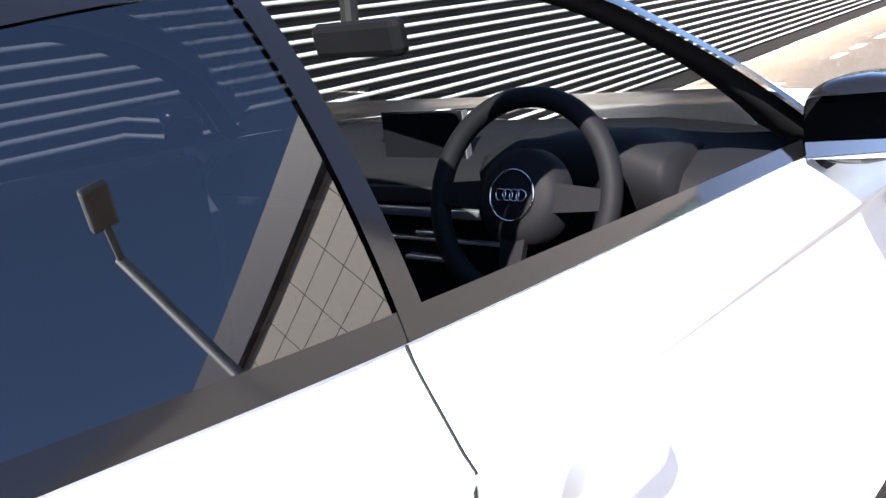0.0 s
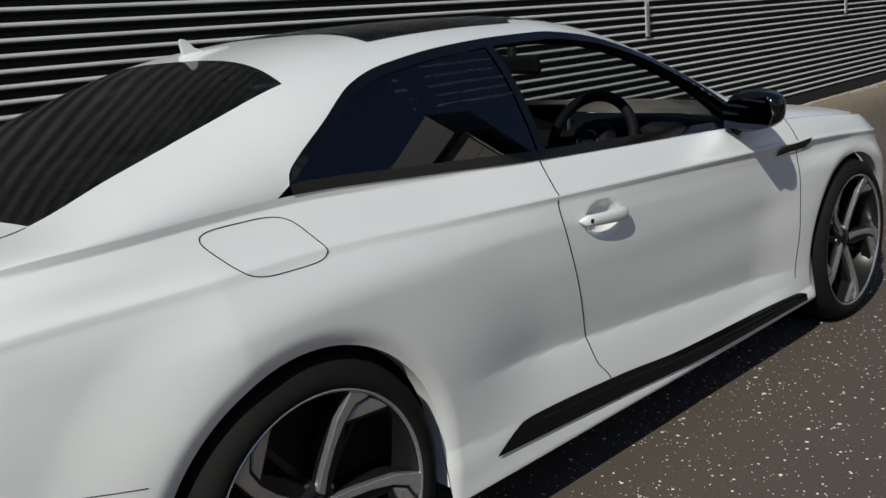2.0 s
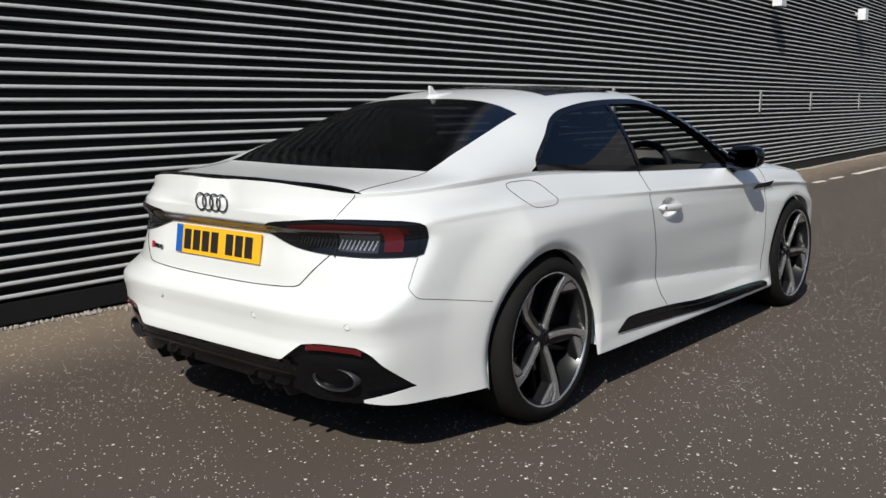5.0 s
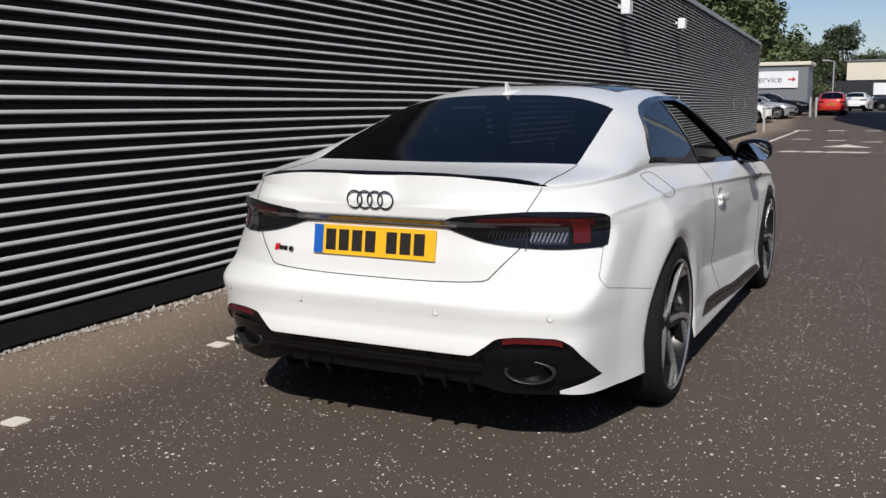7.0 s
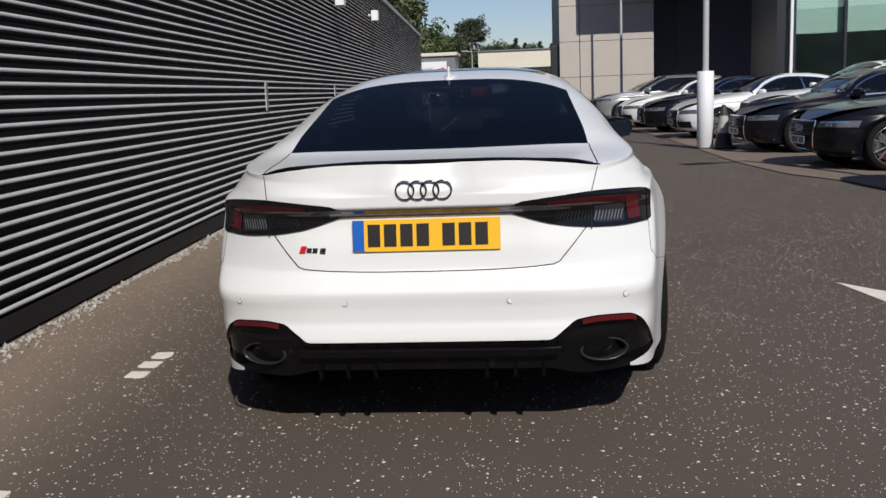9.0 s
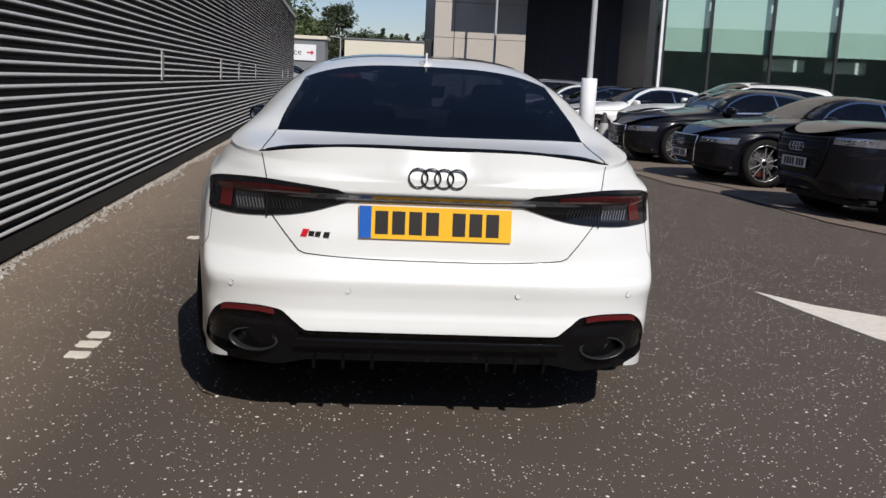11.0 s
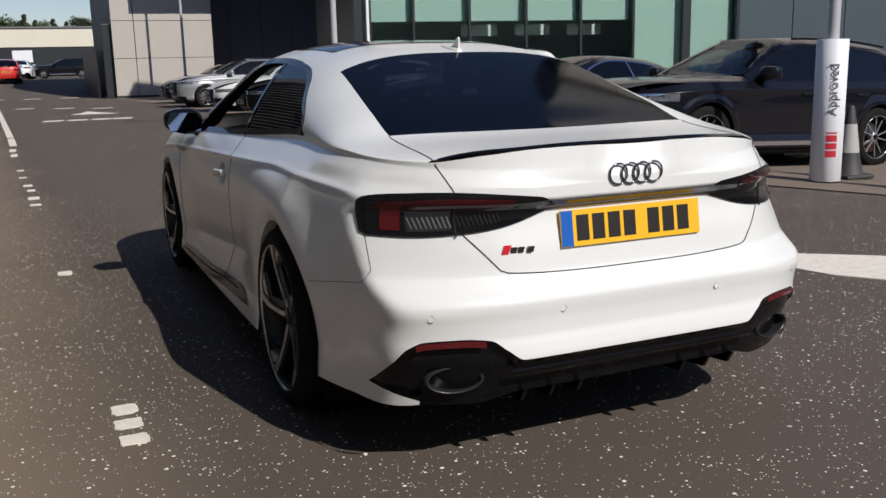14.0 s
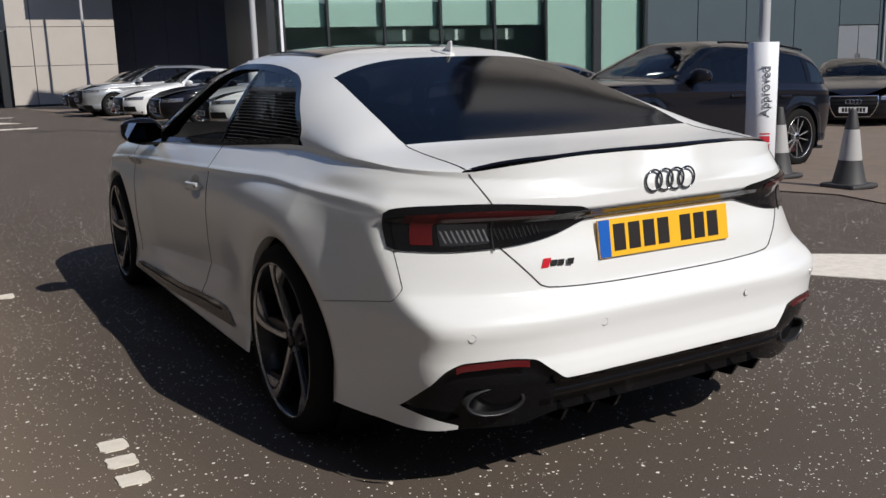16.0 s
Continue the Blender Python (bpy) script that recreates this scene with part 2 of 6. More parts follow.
def bbox(x0, x1, y0, y1, z0, z1, bevel=0.0):
    return box(bmesh.new(), (x1 - x0, y1 - y0, z1 - z0), Matrix.Translation(((x0 + x1) / 2, (y0 + y1) / 2, (z0 + z1) / 2)), bevel)


def lathe(profile, steps=48, m=Matrix(), start=0.0, turn=360.0):
    """Turns a profile of (radius, along) round the local z axis."""
    bm = bmesh.new()
    full = abs(turn - 360) < 1e-6
    k = steps if full else steps + 1
    rings = []
    for i in range(k):
        a = radians(start + turn * i / steps)
        rings.append([bm.verts.new(m @ Vector((r * math.cos(a), r * math.sin(a), h))) for r, h in profile])
    for i in range(steps):
        p, q = rings[i], rings[(i + 1) % k]
        for j in range(len(profile) - 1):
            try:
                bm.faces.new((p[j], q[j], q[j + 1], p[j + 1]))
            except ValueError:
                pass
    bmesh.ops.remove_doubles(bm, verts=bm.verts, dist=1e-6)
    return bm


def tube(points, radius, sides=10, closed=False):
    """A round bar along a line of points."""
    bm = bmesh.new()
    pts = [Vector(p) for p in points]
    n = len(pts)
    rings = []
    for i, p in enumerate(pts):
        a = pts[(i - 1) % n] if closed or i else p
        b = pts[(i + 1) % n] if closed or i < n - 1 else p
        d = (b - a).normalized()
        u = d.cross(Vector((0, 0, 1)))
        if u.length < 1e-3:
            u = d.cross(Vector((0, 1, 0)))
        u.normalize()
        w = u.cross(d)
        rings.append([bm.verts.new(p + radius * (math.cos(2 * math.pi * k / sides) * u + math.sin(2 * math.pi * k / sides) * w)) for k in range(sides)])
    for i in range(n if closed else n - 1):
        p, q = rings[i], rings[(i + 1) % n]
        for k in range(sides):
            bm.faces.new((p[k], p[(k + 1) % sides], q[(k + 1) % sides], q[k]))
    if not closed:
        bm.faces.new(rings[0])
        bm.faces.new(rings[-1][::-1])
    return bm


def slab(outline, depth, m=Matrix(), bevel=0.0):
    """A flat outline of (x, y) given thickness along local z, from 0 to depth."""
    bm = bmesh.new()
    f = bm.faces.new([bm.verts.new((*p, 0)) for p in outline])
    r = bmesh.ops.extrude_face_region(bm, geom=[f])
    bmesh.ops.translate(bm, vec=(0, 0, depth), verts=[v for v in r["geom"] if isinstance(v, bmesh.types.BMVert)])
    if bevel:
        bmesh.ops.bevel(bm, geom=[e for e in bm.edges if all(v.co.z > depth / 2 for v in e.verts)], offset=bevel, segments=2, affect="EDGES")
    bmesh.ops.transform(bm, matrix=m, verts=bm.verts)
    return bm


def merge(*bms):
    out = bmesh.new()
    for b in bms:
        me = bpy.data.meshes.new("tmp")
        b.to_mesh(me)
        b.free()
        out.from_mesh(me)
        bpy.data.meshes.remove(me)
    return out


class Curve:
    """A smooth curve through given (x, y) points that never overshoots."""

    def __init__(self, *pts):
        self.x, self.y = np.array([p[0] for p in pts], float), np.array([p[1] for p in pts], float)
        d = np.diff(self.y) / np.diff(self.x)
        s = np.zeros(len(self.x))
        s[0], s[-1] = d[0], d[-1]
        for i in range(1, len(d)):
            s[i] = 0 if d[i - 1] * d[i] <= 0 else 2 * d[i - 1] * d[i] / (d[i - 1] + d[i])
        self.s = s

    def __call__(self, x):
        x = np.clip(np.asarray(x, float), self.x[0], self.x[-1])
        i = np.clip(np.searchsorted(self.x, x) - 1, 0, len(self.x) - 2)
        h = self.x[i + 1] - self.x[i]
        t = (x - self.x[i]) / h
        return ((2 * t**3 - 3 * t**2 + 1) * self.y[i] + (t**3 - 2 * t**2 + t) * h * self.s[i]
                + (3 * t**2 - 2 * t**3) * self.y[i + 1] + (t**3 - t**2) * h * self.s[i + 1])


def step(a, b, x):
    t = np.clip((np.asarray(x, float) - a) / (b - a), 0, 1)
    return t * t * (3 - 2 * t)


def grid_normals(p):
    """Normals of a grid of points, pointing away from the car's middle line."""
    n = np.cross(np.gradient(p, axis=0), np.gradient(p, axis=1))
    return n / np.maximum(np.linalg.norm(n, axis=2, keepdims=True), 1e-9)


def eased(n, k):
    """Normals drawn towards their mean, for a pane of gentle curve."""
    m = n.reshape(-1, 3).mean(0)
    m /= np.linalg.norm(m)
    q = n * (1 - k) + m * k
    return q / np.linalg.norm(q, axis=-1, keepdims=True)


def sheet(name, p, mat, parent, label="", mirror=False, keep=None, thick=0.0, lift=0.0, normals=None, flip=False):
    """A smooth panel from a grid of points (n, m, 3); keep picks faces by their middle; thick adds an inner skin and closes the rim."""
    p = np.array(p, float)
    nv = grid_normals(p) if normals is None else np.array(normals, float)
    if flip:
        nv = -nv
    p = p + nv * lift
    if mirror:
        p, nv = p * (-1, 1, 1), nv * (-1, 1, 1)
    a, b = p.shape[:2]
    quads = []
    for i in range(a - 1):
        for j in range(b - 1):
            q = (i * b + j, (i + 1) * b + j, (i + 1) * b + j + 1, i * b + j + 1)
            if keep is None or keep(p[i:i + 2, j:j + 2].reshape(-1, 3).mean(0) * ((-1, 1, 1) if mirror else (1, 1, 1))):
                quads.append(q)
    pts, nn = p.reshape(-1, 3), nv.reshape(-1, 3)
    if quads:
        q = np.array(quads)
        if (np.cross(pts[q[:, 2]] - pts[q[:, 0]], pts[q[:, 3]] - pts[q[:, 1]]) * nn[q[:, 0]]).sum() < 0:
            quads = [x[::-1] for x in quads]
    used = sorted({v for q in quads for v in q})
    at = {v: i for i, v in enumerate(used)}
    verts, norm = pts[used], nn[used]
    faces = [tuple(at[v] for v in q) for q in quads]
    n0 = len(verts)
    if thick:
        edges = {}
        for f in faces:
            for u, v in zip(f, f[1:] + f[:1]):
                edges[(u, v)] = edges.get((u, v), 0) + 1
        rim = [(u, v) for u, v in edges if (v, u) not in edges]
        verts = np.vstack((verts, verts - norm * thick))
        norm = np.vstack((norm, -norm))
        faces += [tuple(v + n0 for v in f[::-1]) for f in faces]
        faces += [(v, u, u + n0, v + n0) for u, v in rim]
    me = bpy.data.meshes.new(name)
    me.from_pydata(verts.tolist(), [], faces)
    me.materials.append(mat)
    me.shade_smooth()
    if thick:
        me.update()
    else:
        me.normals_split_custom_set_from_vertices(norm.tolist())
    ob = new(name, me)
    ob.parent = parent
    if label:
        ob["label"] = label
    return ob


# ---------------------------------------------------------------- the car's body form
class Form:
    """The outer form of a car: y runs forward from the rear axle, x to its right, z up from the road."""

    def __init__(self, base, hub_z, arch, ref, crease, knee, waist, width, tail_y, nose_y, flare, blister, side, belt, belt_x, tail, tail_c, tail_q, tail_p, nose, nose_c, nose_q,
                 nose_p, top_n, top_m, ridge, sill, hem, lines, edge, lip, glass_low, glass_high, wind_high, wind_low, hood_end, side_from, side_to,
                 dlo_span, rim, trim, dlo, posts, panes, lean=lambda y, z: 0 * z, cup=None):
        self.base, self.hub_z, self.arch, self.ref, self.crease, self.knee, self.waist = base, hub_z, arch, ref, crease, knee, waist
        self.width, self.tail_y, self.nose_y, self.flare, self.blister, self.side = width, tail_y, nose_y, flare, blister, side
        self.belt, self.belt_x, self.tail, self.tail_c, self.tail_q, self.tail_p = belt, belt_x, tail, tail_c, tail_q, tail_p
        self.nose, self.nose_c, self.nose_q, self.nose_p, self.top_n, self.top_m = nose, nose_c, nose_q, nose_p, top_n, top_m
        self.ridge, self.sill, self.hem, self.lines, self.edge, self.lip = ridge, sill, hem, lines, edge, lip
        self.glass_low, self.glass_high, self.wind_high, self.wind_low, self.hood_end, self.side_from = glass_low, glass_high, wind_high, wind_low, hood_end, side_from
        self.side_to, self.dlo_span, self.rim, self.trim, self.dlo, self.posts = side_to, dlo_span, rim, trim, dlo, posts
        self.panes = panes
        self.lean, self.cup, self.grid, self.rake = lean, cup, None, 0.0

    def half(self, y, z):
        """Half width of the body side before the corners round off."""
        zz = z - (self.waist(y) - self.ref) * step(self.knee - 0.25, self.knee, z)
        x = self.side(zz) + (self.belt_x(y) - self.side(self.ref)) * step(self.knee, self.ref, zz)
        for hub, size in ((0.0, self.flare[0]), (self.base, self.flare[1])):
            r = np.hypot(y - hub, z - self.hub_z)
            lip = step(self.arch + 0.115, self.arch + 0.045, r) * size
            blister = np.exp(-((y - hub) / 0.40) ** 2) * np.exp(-((z - self.hub_z - 0.34) / 0.16) ** 2) * self.blister
            x = x + (lip + blister) * step(self.waist(y) - 0.085, self.waist(y) - 0.20, z)
        return x

    def at(self, y, z):
        """The plan outline: half width at y for height z, with rounded tail and nose."""
        x = self.half(y, z)
        yr, yf = self.tail(z), self.nose(z)
        d = np.clip((self.tail_c - y) / (self.tail_c - yr), 0, 1)
        x = x * (1 - d ** self.tail_q) ** (1 / self.tail_p(z))
        d = np.clip((y - self.nose_c) / (yf - self.nose_c), 0, 1)
        return x * (1 - d ** self.nose_q) ** (1 / self.nose_p)

    def field(self, x, y, z, front):
        """Zero on the body side, growing outwards."""
        d = np.clip((self.tail_c - y) / (self.tail_c - self.tail(z)), 0, 2)
        e = np.clip((y - self.nose_c) / (self.nose(z) - self.nose_c), 0, 2)
        tp = self.tail_p(z)
        p = np.where(front, self.nose_p, tp)
        return (np.abs(x) / self.half(y, z)) ** p / p + d ** self.tail_q / tp + e ** self.nose_q / self.nose_p

    def normals(self, g):
        """Outward normals of body side points."""
        x, y, z = g[..., 0], g[..., 1], g[..., 2]
        h, k = 2e-3, y >= 1.2
        n = np.stack((self.field(x + h, y, z, k) - self.field(np.abs(x - h), y, z, k), self.field(x, y + h, z, k) - self.field(x, y - h, z, k),
                      self.field(x, y, z + h, k) - self.field(x, y, z - h, k)), -1)
        n[..., 0] = np.where(x < h, 0, n[..., 0])
        return n / np.maximum(np.linalg.norm(n, axis=-1, keepdims=True), 1e-9)

    def top(self, y, a):
        """Upper shell: a runs from 0 at the waist line to 1 at the middle line."""
        zb = self.belt(y)
        xb, h = self.at(y, zb), self.ridge(y) - zb
        f = a * math.pi / 2
        x = xb * np.maximum(np.cos(f), 0) ** (2 / self.top_n)
        z = zb + h * np.sin(f) ** (2 / self.top_m)
        return np.stack(np.broadcast_arrays(x, y, z), -1)

    def a_of_x(self, y, x):
        xb = self.at(y, self.belt(y))
        return np.arccos(np.clip(x / np.maximum(xb, 1e-6), 0, 1) ** (self.top_n / 2)) / (math.pi / 2)

    def a_of_z(self, y, z):
        zb = self.belt(y)
        return np.arcsin(np.clip((z - zb) / np.maximum(self.ridge(y) - zb, 1e-6), 0, 1) ** (self.top_m / 2)) / (math.pi / 2)

    def low(self, y):
        """Lower edge of the body: the sill, or the wheel arch."""
        z = self.sill(y)
        for hub in (0.0, self.base):
            d = np.abs(y - hub)
            z = np.where(d < self.arch, np.maximum(z, self.hub_z + np.sqrt(np.maximum(self.arch ** 2 - d ** 2, 0))), z)
        return z

    def columns(self):
        """Places along the side, closer together round the wheel arches."""
        r, ys = self.arch, []
        f = np.linspace(0, math.pi, 49)
        arch = [-(r) * math.cos(a) for a in f]
        spots = sorted(set(self.lines))
        ys += [-r - 0.0002] + arch + [r + 0.0002]
        mid = [r + 0.0002] + spots + [self.base - r - 0.0002]
        for a, b in zip(mid, mid[1:]):
            k = max(2, int((b - a) / 0.02))
            run = list(np.linspace(a, b, k + 1)[1:])
            if a == mid[0]:
                run = [y for y in run if y > a + 0.10] + [a + 0.006 * i for i in range(1, 17)]
            if b == mid[-1]:
                run = [y for y in run if y < b - 0.10 or y == b] + [b - 0.006 * i for i in range(1, 17)]
            if a < 1.1 < b:
                run = [y for y in run if abs(y - 1.062) > 0.11] + list(np.linspace(0.952, 1.172, 45))
            ys += sorted(run)
        ys += [self.base + v for v in arch] + [self.base + r + 0.0002]
        return np.array(ys)

    def wall(self, rows=92):
        """Grid of the right-hand body side, from the tail's middle round to the nose's middle."""
        ys = self.columns()
        v = np.linspace(0, 1, rows)
        cut = rows - 21

        def spread(z0, z1, zc):
            return np.concatenate((np.linspace(z0, zc, cut), np.linspace(zc, z1, rows - cut + 1)[1:]))

        f = np.linspace(0, 1, 151)[:-1]
        cols = []
        y_lo, y_hi = ys[0], ys[-1]
        for t in f:
            cols.append(("tail", t))
        for y in ys:
            cols.append(("side", y))
        for t in np.linspace(0, 1, 40)[1:]:
            cols.append(("nose", t))
        out = np.zeros((len(cols), rows, 3))
        # the tail, all columns at once
        k = len(f)
        u = f[:, None]
        z1, z0 = np.full((k, 1), self.ref), np.full((k, 1), 0.3)
        for it in range(4):
            y1 = self.tail_point(u, z1, y_lo)[1]
            z1 = self.belt(y1)
        for it in range(12):
            z0 = 0.5 * z0 + 0.5 * self.hem(self.tail_point(u, z0, y_lo)[0])
        zc = self.waist(y1) - self.ref + self.crease
        z = np.array([spread(p, q, c) if p + 0.05 < c < q - 0.01 else p + (q - p) * v for p, q, c in zip(z0[:, 0], z1[:, 0], zc[:, 0])])
        x, y = self.tail_point(u, z, y_lo)
        x[0] = 0
        out[:k] = np.stack((x, y, z), -1)
        # the side
        j = k + len(ys)
        z = np.array([np.maximum(spread(self.sill(q), self.belt(q), float(self.waist(q)) - self.ref + self.crease), self.low(q)) for q in ys])
        y = ys[:, None] + self.lean(ys[:, None], z)
        out[k:j] = np.stack((self.at(y, z), y, z), -1)
        for i, (kind, u) in enumerate(cols[j:], j):
            z1, z0 = self.ref, 0.3
            for it in range(4):
                y1 = self.sweep_nose(u, z1, y_hi)
                z1 = float(self.belt(y1))
                z0 = float(self.sill(self.sweep_nose(u, z0, y_hi)))
            zc = float(self.waist(y1)) - self.ref + self.crease
            z = spread(z0, z1, zc) if zc > z0 + 0.05 and zc < z1 - 0.01 else z0 + (z1 - z0) * v
            y = self.sweep_nose(u, z, y_hi)
            out[i] = np.stack((self.at(y, z) if u < 1 else 0 * z, y, z), -1)
        return out

    def sweep_tail(self, u, z, y_lo):
        """y on the tail's outline: u=0 in the middle, 1 where the side begins."""
        yr = self.tail(z)
        d1 = np.clip((self.tail_c - y_lo) / (self.tail_c - yr), 0, 1)
        f1 = np.arccos(np.clip(d1 ** (self.tail_q / 2), 0, 1))
        d = np.cos(f1 * u) ** (2 / self.tail_q)
        return self.tail_c - d * (self.tail_c - yr)

    def tail_point(self, u, z, y_lo):
        y = self.sweep_tail(u, z, y_lo)
        return self.at(y, z), y

    def on_tail(self, x, z):
        lo, hi = self.tail(z) + 0 * x, np.full(x.shape, self.tail_c + 0.15)
        for _ in range(40):
            mid = (lo + hi) / 2
            out = self.at(mid, z) < np.abs(x)
            lo, hi = np.where(out, mid, lo), np.where(out, hi, mid)
        return (lo + hi) / 2

    def sweep_nose(self, u, z, y_hi):
        yf = self.nose(z)
        d1 = np.clip((y_hi - self.nose_c) / (yf - self.nose_c), 0, 1)
        f1 = np.arccos(np.clip(d1 ** (self.nose_q / 2), 0, 1))
        d = np.cos(f1 * (1 - u)) ** (2 / self.nose_q)
        return self.nose_c + d * (yf - self.nose_c)


def between(form, ya, yb, xe, nx=28, ny=40):
    """Right half of an upper panel from the edge curve ya(f) to yb(f), f from the middle to the edge; xe(y) is its half width."""
    f = np.linspace(0, 1, nx)[:, None]
    t = np.linspace(0, 1, ny)[None, :]
    y = ya(f) * (1 - t) + yb(f) * t
    a = form.a_of_x(y, np.minimum(f * xe(y), form.at(y, form.belt(y))))
    p = form.top(y, a)
    p[0, :, 0] = 0
    return p


def whole(p):
    """Both halves of an upper panel in one grid."""
    return np.concatenate((p[:0:-1] * (-1, 1, 1), p), 0)


def band(form, ys, a0, a1, n=14):
    """Upper side panel between two edge curves over the given places along the car."""
    t = np.linspace(0, 1, n)[None, :]
    lo, hi = np.asarray(a0)[:, None], np.asarray(a1)[:, None]
    return form.top(np.asarray(ys, float)[:, None] * np.ones_like(t), lo + (hi - lo) * t)


def pane_band(form, ys, a0, a1, n=14, flat=0.6):
    """The same between the waist line and the top of the side windows, with the flatter section that glass has."""
    p = band(form, ys, a0, a1, n)
    ys = np.asarray(ys, float)
    foot, head = form.top(ys, 0 * ys)[:, None], form.top(ys, form.a_of_z(ys, form.dlo(ys)))[:, None]
    t = np.clip((p[..., 2] - foot[..., 2]) / np.maximum(head[..., 2] - foot[..., 2], 1e-4), 0, 1)
    p[..., 0] = p[..., 0] * (1 - flat) + (foot[..., 0] * (1 - t) + head[..., 0] * t) * flat
    p[..., 1] += form.rake * t * (step(0.45, 0.92, ys) * step(1.45, 0.96, ys))[:, None]
    return p


# ---------------------------------------------------------------- wheels
def wheel(parent, m, radius, rim, width, style="blade", face=ALLOY):
    """A road wheel at the pose m, its outer face towards local +z."""
    w = new("wheel")
    w.parent = parent
    w.matrix_basis = m
    h = width / 2
    part("tyre", lathe([(rim - 0.004, -h + 0.01), (rim + 0.012, -h), (radius - 0.03, -h), (radius - 0.008, -h + 0.02), (radius, -h + 0.045),
                        (radius, h - 0.045), (radius - 0.008, h - 0.02), (radius - 0.03, h - 0.004), (rim + 0.02, h), (rim + 0.006, h - 0.004), (rim - 0.004, h - 0.014)], 72), TYRE, w, smooth=True)
    part("rim", lathe([(rim - 0.02, -h + 0.01), (rim - 0.03, 0), (rim - 0.022, h - 0.05), (rim - 0.004, h - 0.011)], 64), ALLOY_DARK, w, smooth=True)
    part("rim_lip", lathe([(rim - 0.004, h - 0.014), (rim - 0.001, h - 0.006), (rim + 0.004, h - 0.004), (rim + 0.006, h - 0.010)], 72), face, w, smooth=True)
    part("brake_disc", lathe([(0.06, -0.02), (0.185, -0.02), (0.185, 0.0), (0.06, 0.0)], 48), STEEL, w)
    cal = lathe([(0.12, -0.03), (0.20, -0.03), (0.20, 0.03), (0.12, 0.03), (0.12, -0.03)], 12, start=150, turn=60)
    part("brake_caliper", cal, CALIPER, w)
    z0 = h - (0.022 if style == "blade" else 0.045)
    if style == "blade":
        for k in range(5):
            turn = pose(0, 0, 0, 0, 0, 72 * k)
            # bent blade with a broad foot at the rim, a grooved facet beside the foot, a dark web behind
            scaled = lambda pts: [(u * rim, v * rim) for u, v in pts]
            blade = scaled([(0.10, -0.020), (0.30, 0.070), (0.50, 0.130), (0.70, 0.162), (0.875, 0.148), (0.977, 0.055), (0.985, 0.130), (0.962, 0.262), (0.82, 0.262), (0.70, 0.257), (0.50, 0.206), (0.30, 0.150), (0.13, 0.090)])
            facet = scaled([(0.725, 0.132), (0.862, 0.120), (0.966, 0.026), (0.976, -0.10), (0.966, -0.205)])
            web = scaled([(0.10, -0.10), (0.45, -0.02), (0.70, 0.08), (0.93, -0.24), (0.965, -0.20), (0.985, 0.02), (0.95, 0.28), (0.70, 0.275), (0.40, 0.20), (0.14, 0.11)])
            rib = scaled([(0.16, -0.16), (0.90, -0.10), (0.96, -0.18), (0.96, -0.11), (0.90, -0.05), (0.16, -0.08)])
            for name, outline, depth, low, mat in (("spoke_web", web, 0.034, 0.034, ALLOY_DARK), ("spoke_rib", rib, 0.020, 0.055, ALLOY_DARK), ("spoke", blade, 0.015, 0.0, face), ("spoke_facet", facet, 0.012, 0.001, face)):
                bm = slab(outline, depth, turn @ pose(0, 0, z0 - low), 0.003)
                for v in bm.verts:
                    v.co.z -= 0.042 * max(0, 1 - math.hypot(v.co.x, v.co.y) / rim)
                part(name, bm, mat, w)
            part("wheel_bolt", lathe([(0.0, z0 - 0.004), (0.008, z0 - 0.004), (0.010, z0 - 0.012)], 10, turn @ pose(0.052, -0.020, -0.030)), STEEL, w)
    else:
        arms = 10
        for k in range(arms):
            turn = pose(0, 0, 0, 0, 0, 36 * k + (7 if k % 2 else 0))
            part("spoke", slab([(0.05, -0.007), (rim - 0.012, -0.010), (rim - 0.012, 0.009), (0.05, 0.007)], 0.02, turn @ pose(0, 0, z0 - 0.02), 0.003), face, w)
    z0 -= 0.030 if style == "blade" else 0.0
    part("hub", lathe([(0.0, z0 + 0.004), (0.045, z0 + 0.003), (0.068, z0 - 0.012), (0.075, z0 - 0.06)], 32), face if style != "blade" else ALLOY_DARK, w, smooth=True)
    part("hub_cap", lathe([(0.0, z0 + 0.012), (0.030, z0 + 0.012), (0.034, z0 + 0.008), (0.034, z0)], 28), GLOSS_BLACK, w, smooth=True)
    return w


def axles(parent, form, half_track, radius, rim, width, style, face):
    for y in (0.0, form.base):
        for s in (1, -1):
            wheel(parent, pose(s * (half_track - width / 2), y, radius, 0, 90 * s, 0), radius, rim, width, style, face)


def liners(parent, form):
    """Dark wheel housings and floor, so that no light passes under the body."""
    r = form.arch + 0.012
    for y in (0.0, form.base):
        for s in (1, -1):
            bm = lathe([(r, 0.0), (r, 0.34), (0.05, 0.34)], 28, Matrix.Translation((s * (form.width - 0.085), y, form.hub_z)) @ pose(0, 0, 0, 0, -90 * s, 0) @ pose(0, 0, 0, 0, 0, 90 if s > 0 else -90), start=-95, turn=190)
            part("wheel_housing", bm, SATIN_BLACK, parent)
    part("underbody", bbox(-form.width + 0.33, form.width - 0.33, form.tail_y + 0.45, form.nose_y - 0.3, 0.17, 0.24, 0.01), SATIN_BLACK, parent)
    for a, b in ((form.tail_y + 0.42, -form.arch - 0.03), (form.arch + 0.03, form.base - form.arch - 0.03), (form.base + form.arch + 0.03, form.nose_y - 0.4)):
        part("underbody", bbox(-form.width + 0.10, form.width - 0.10, a, b, 0.215, 0.26, 0.01), SATIN_BLACK, parent)


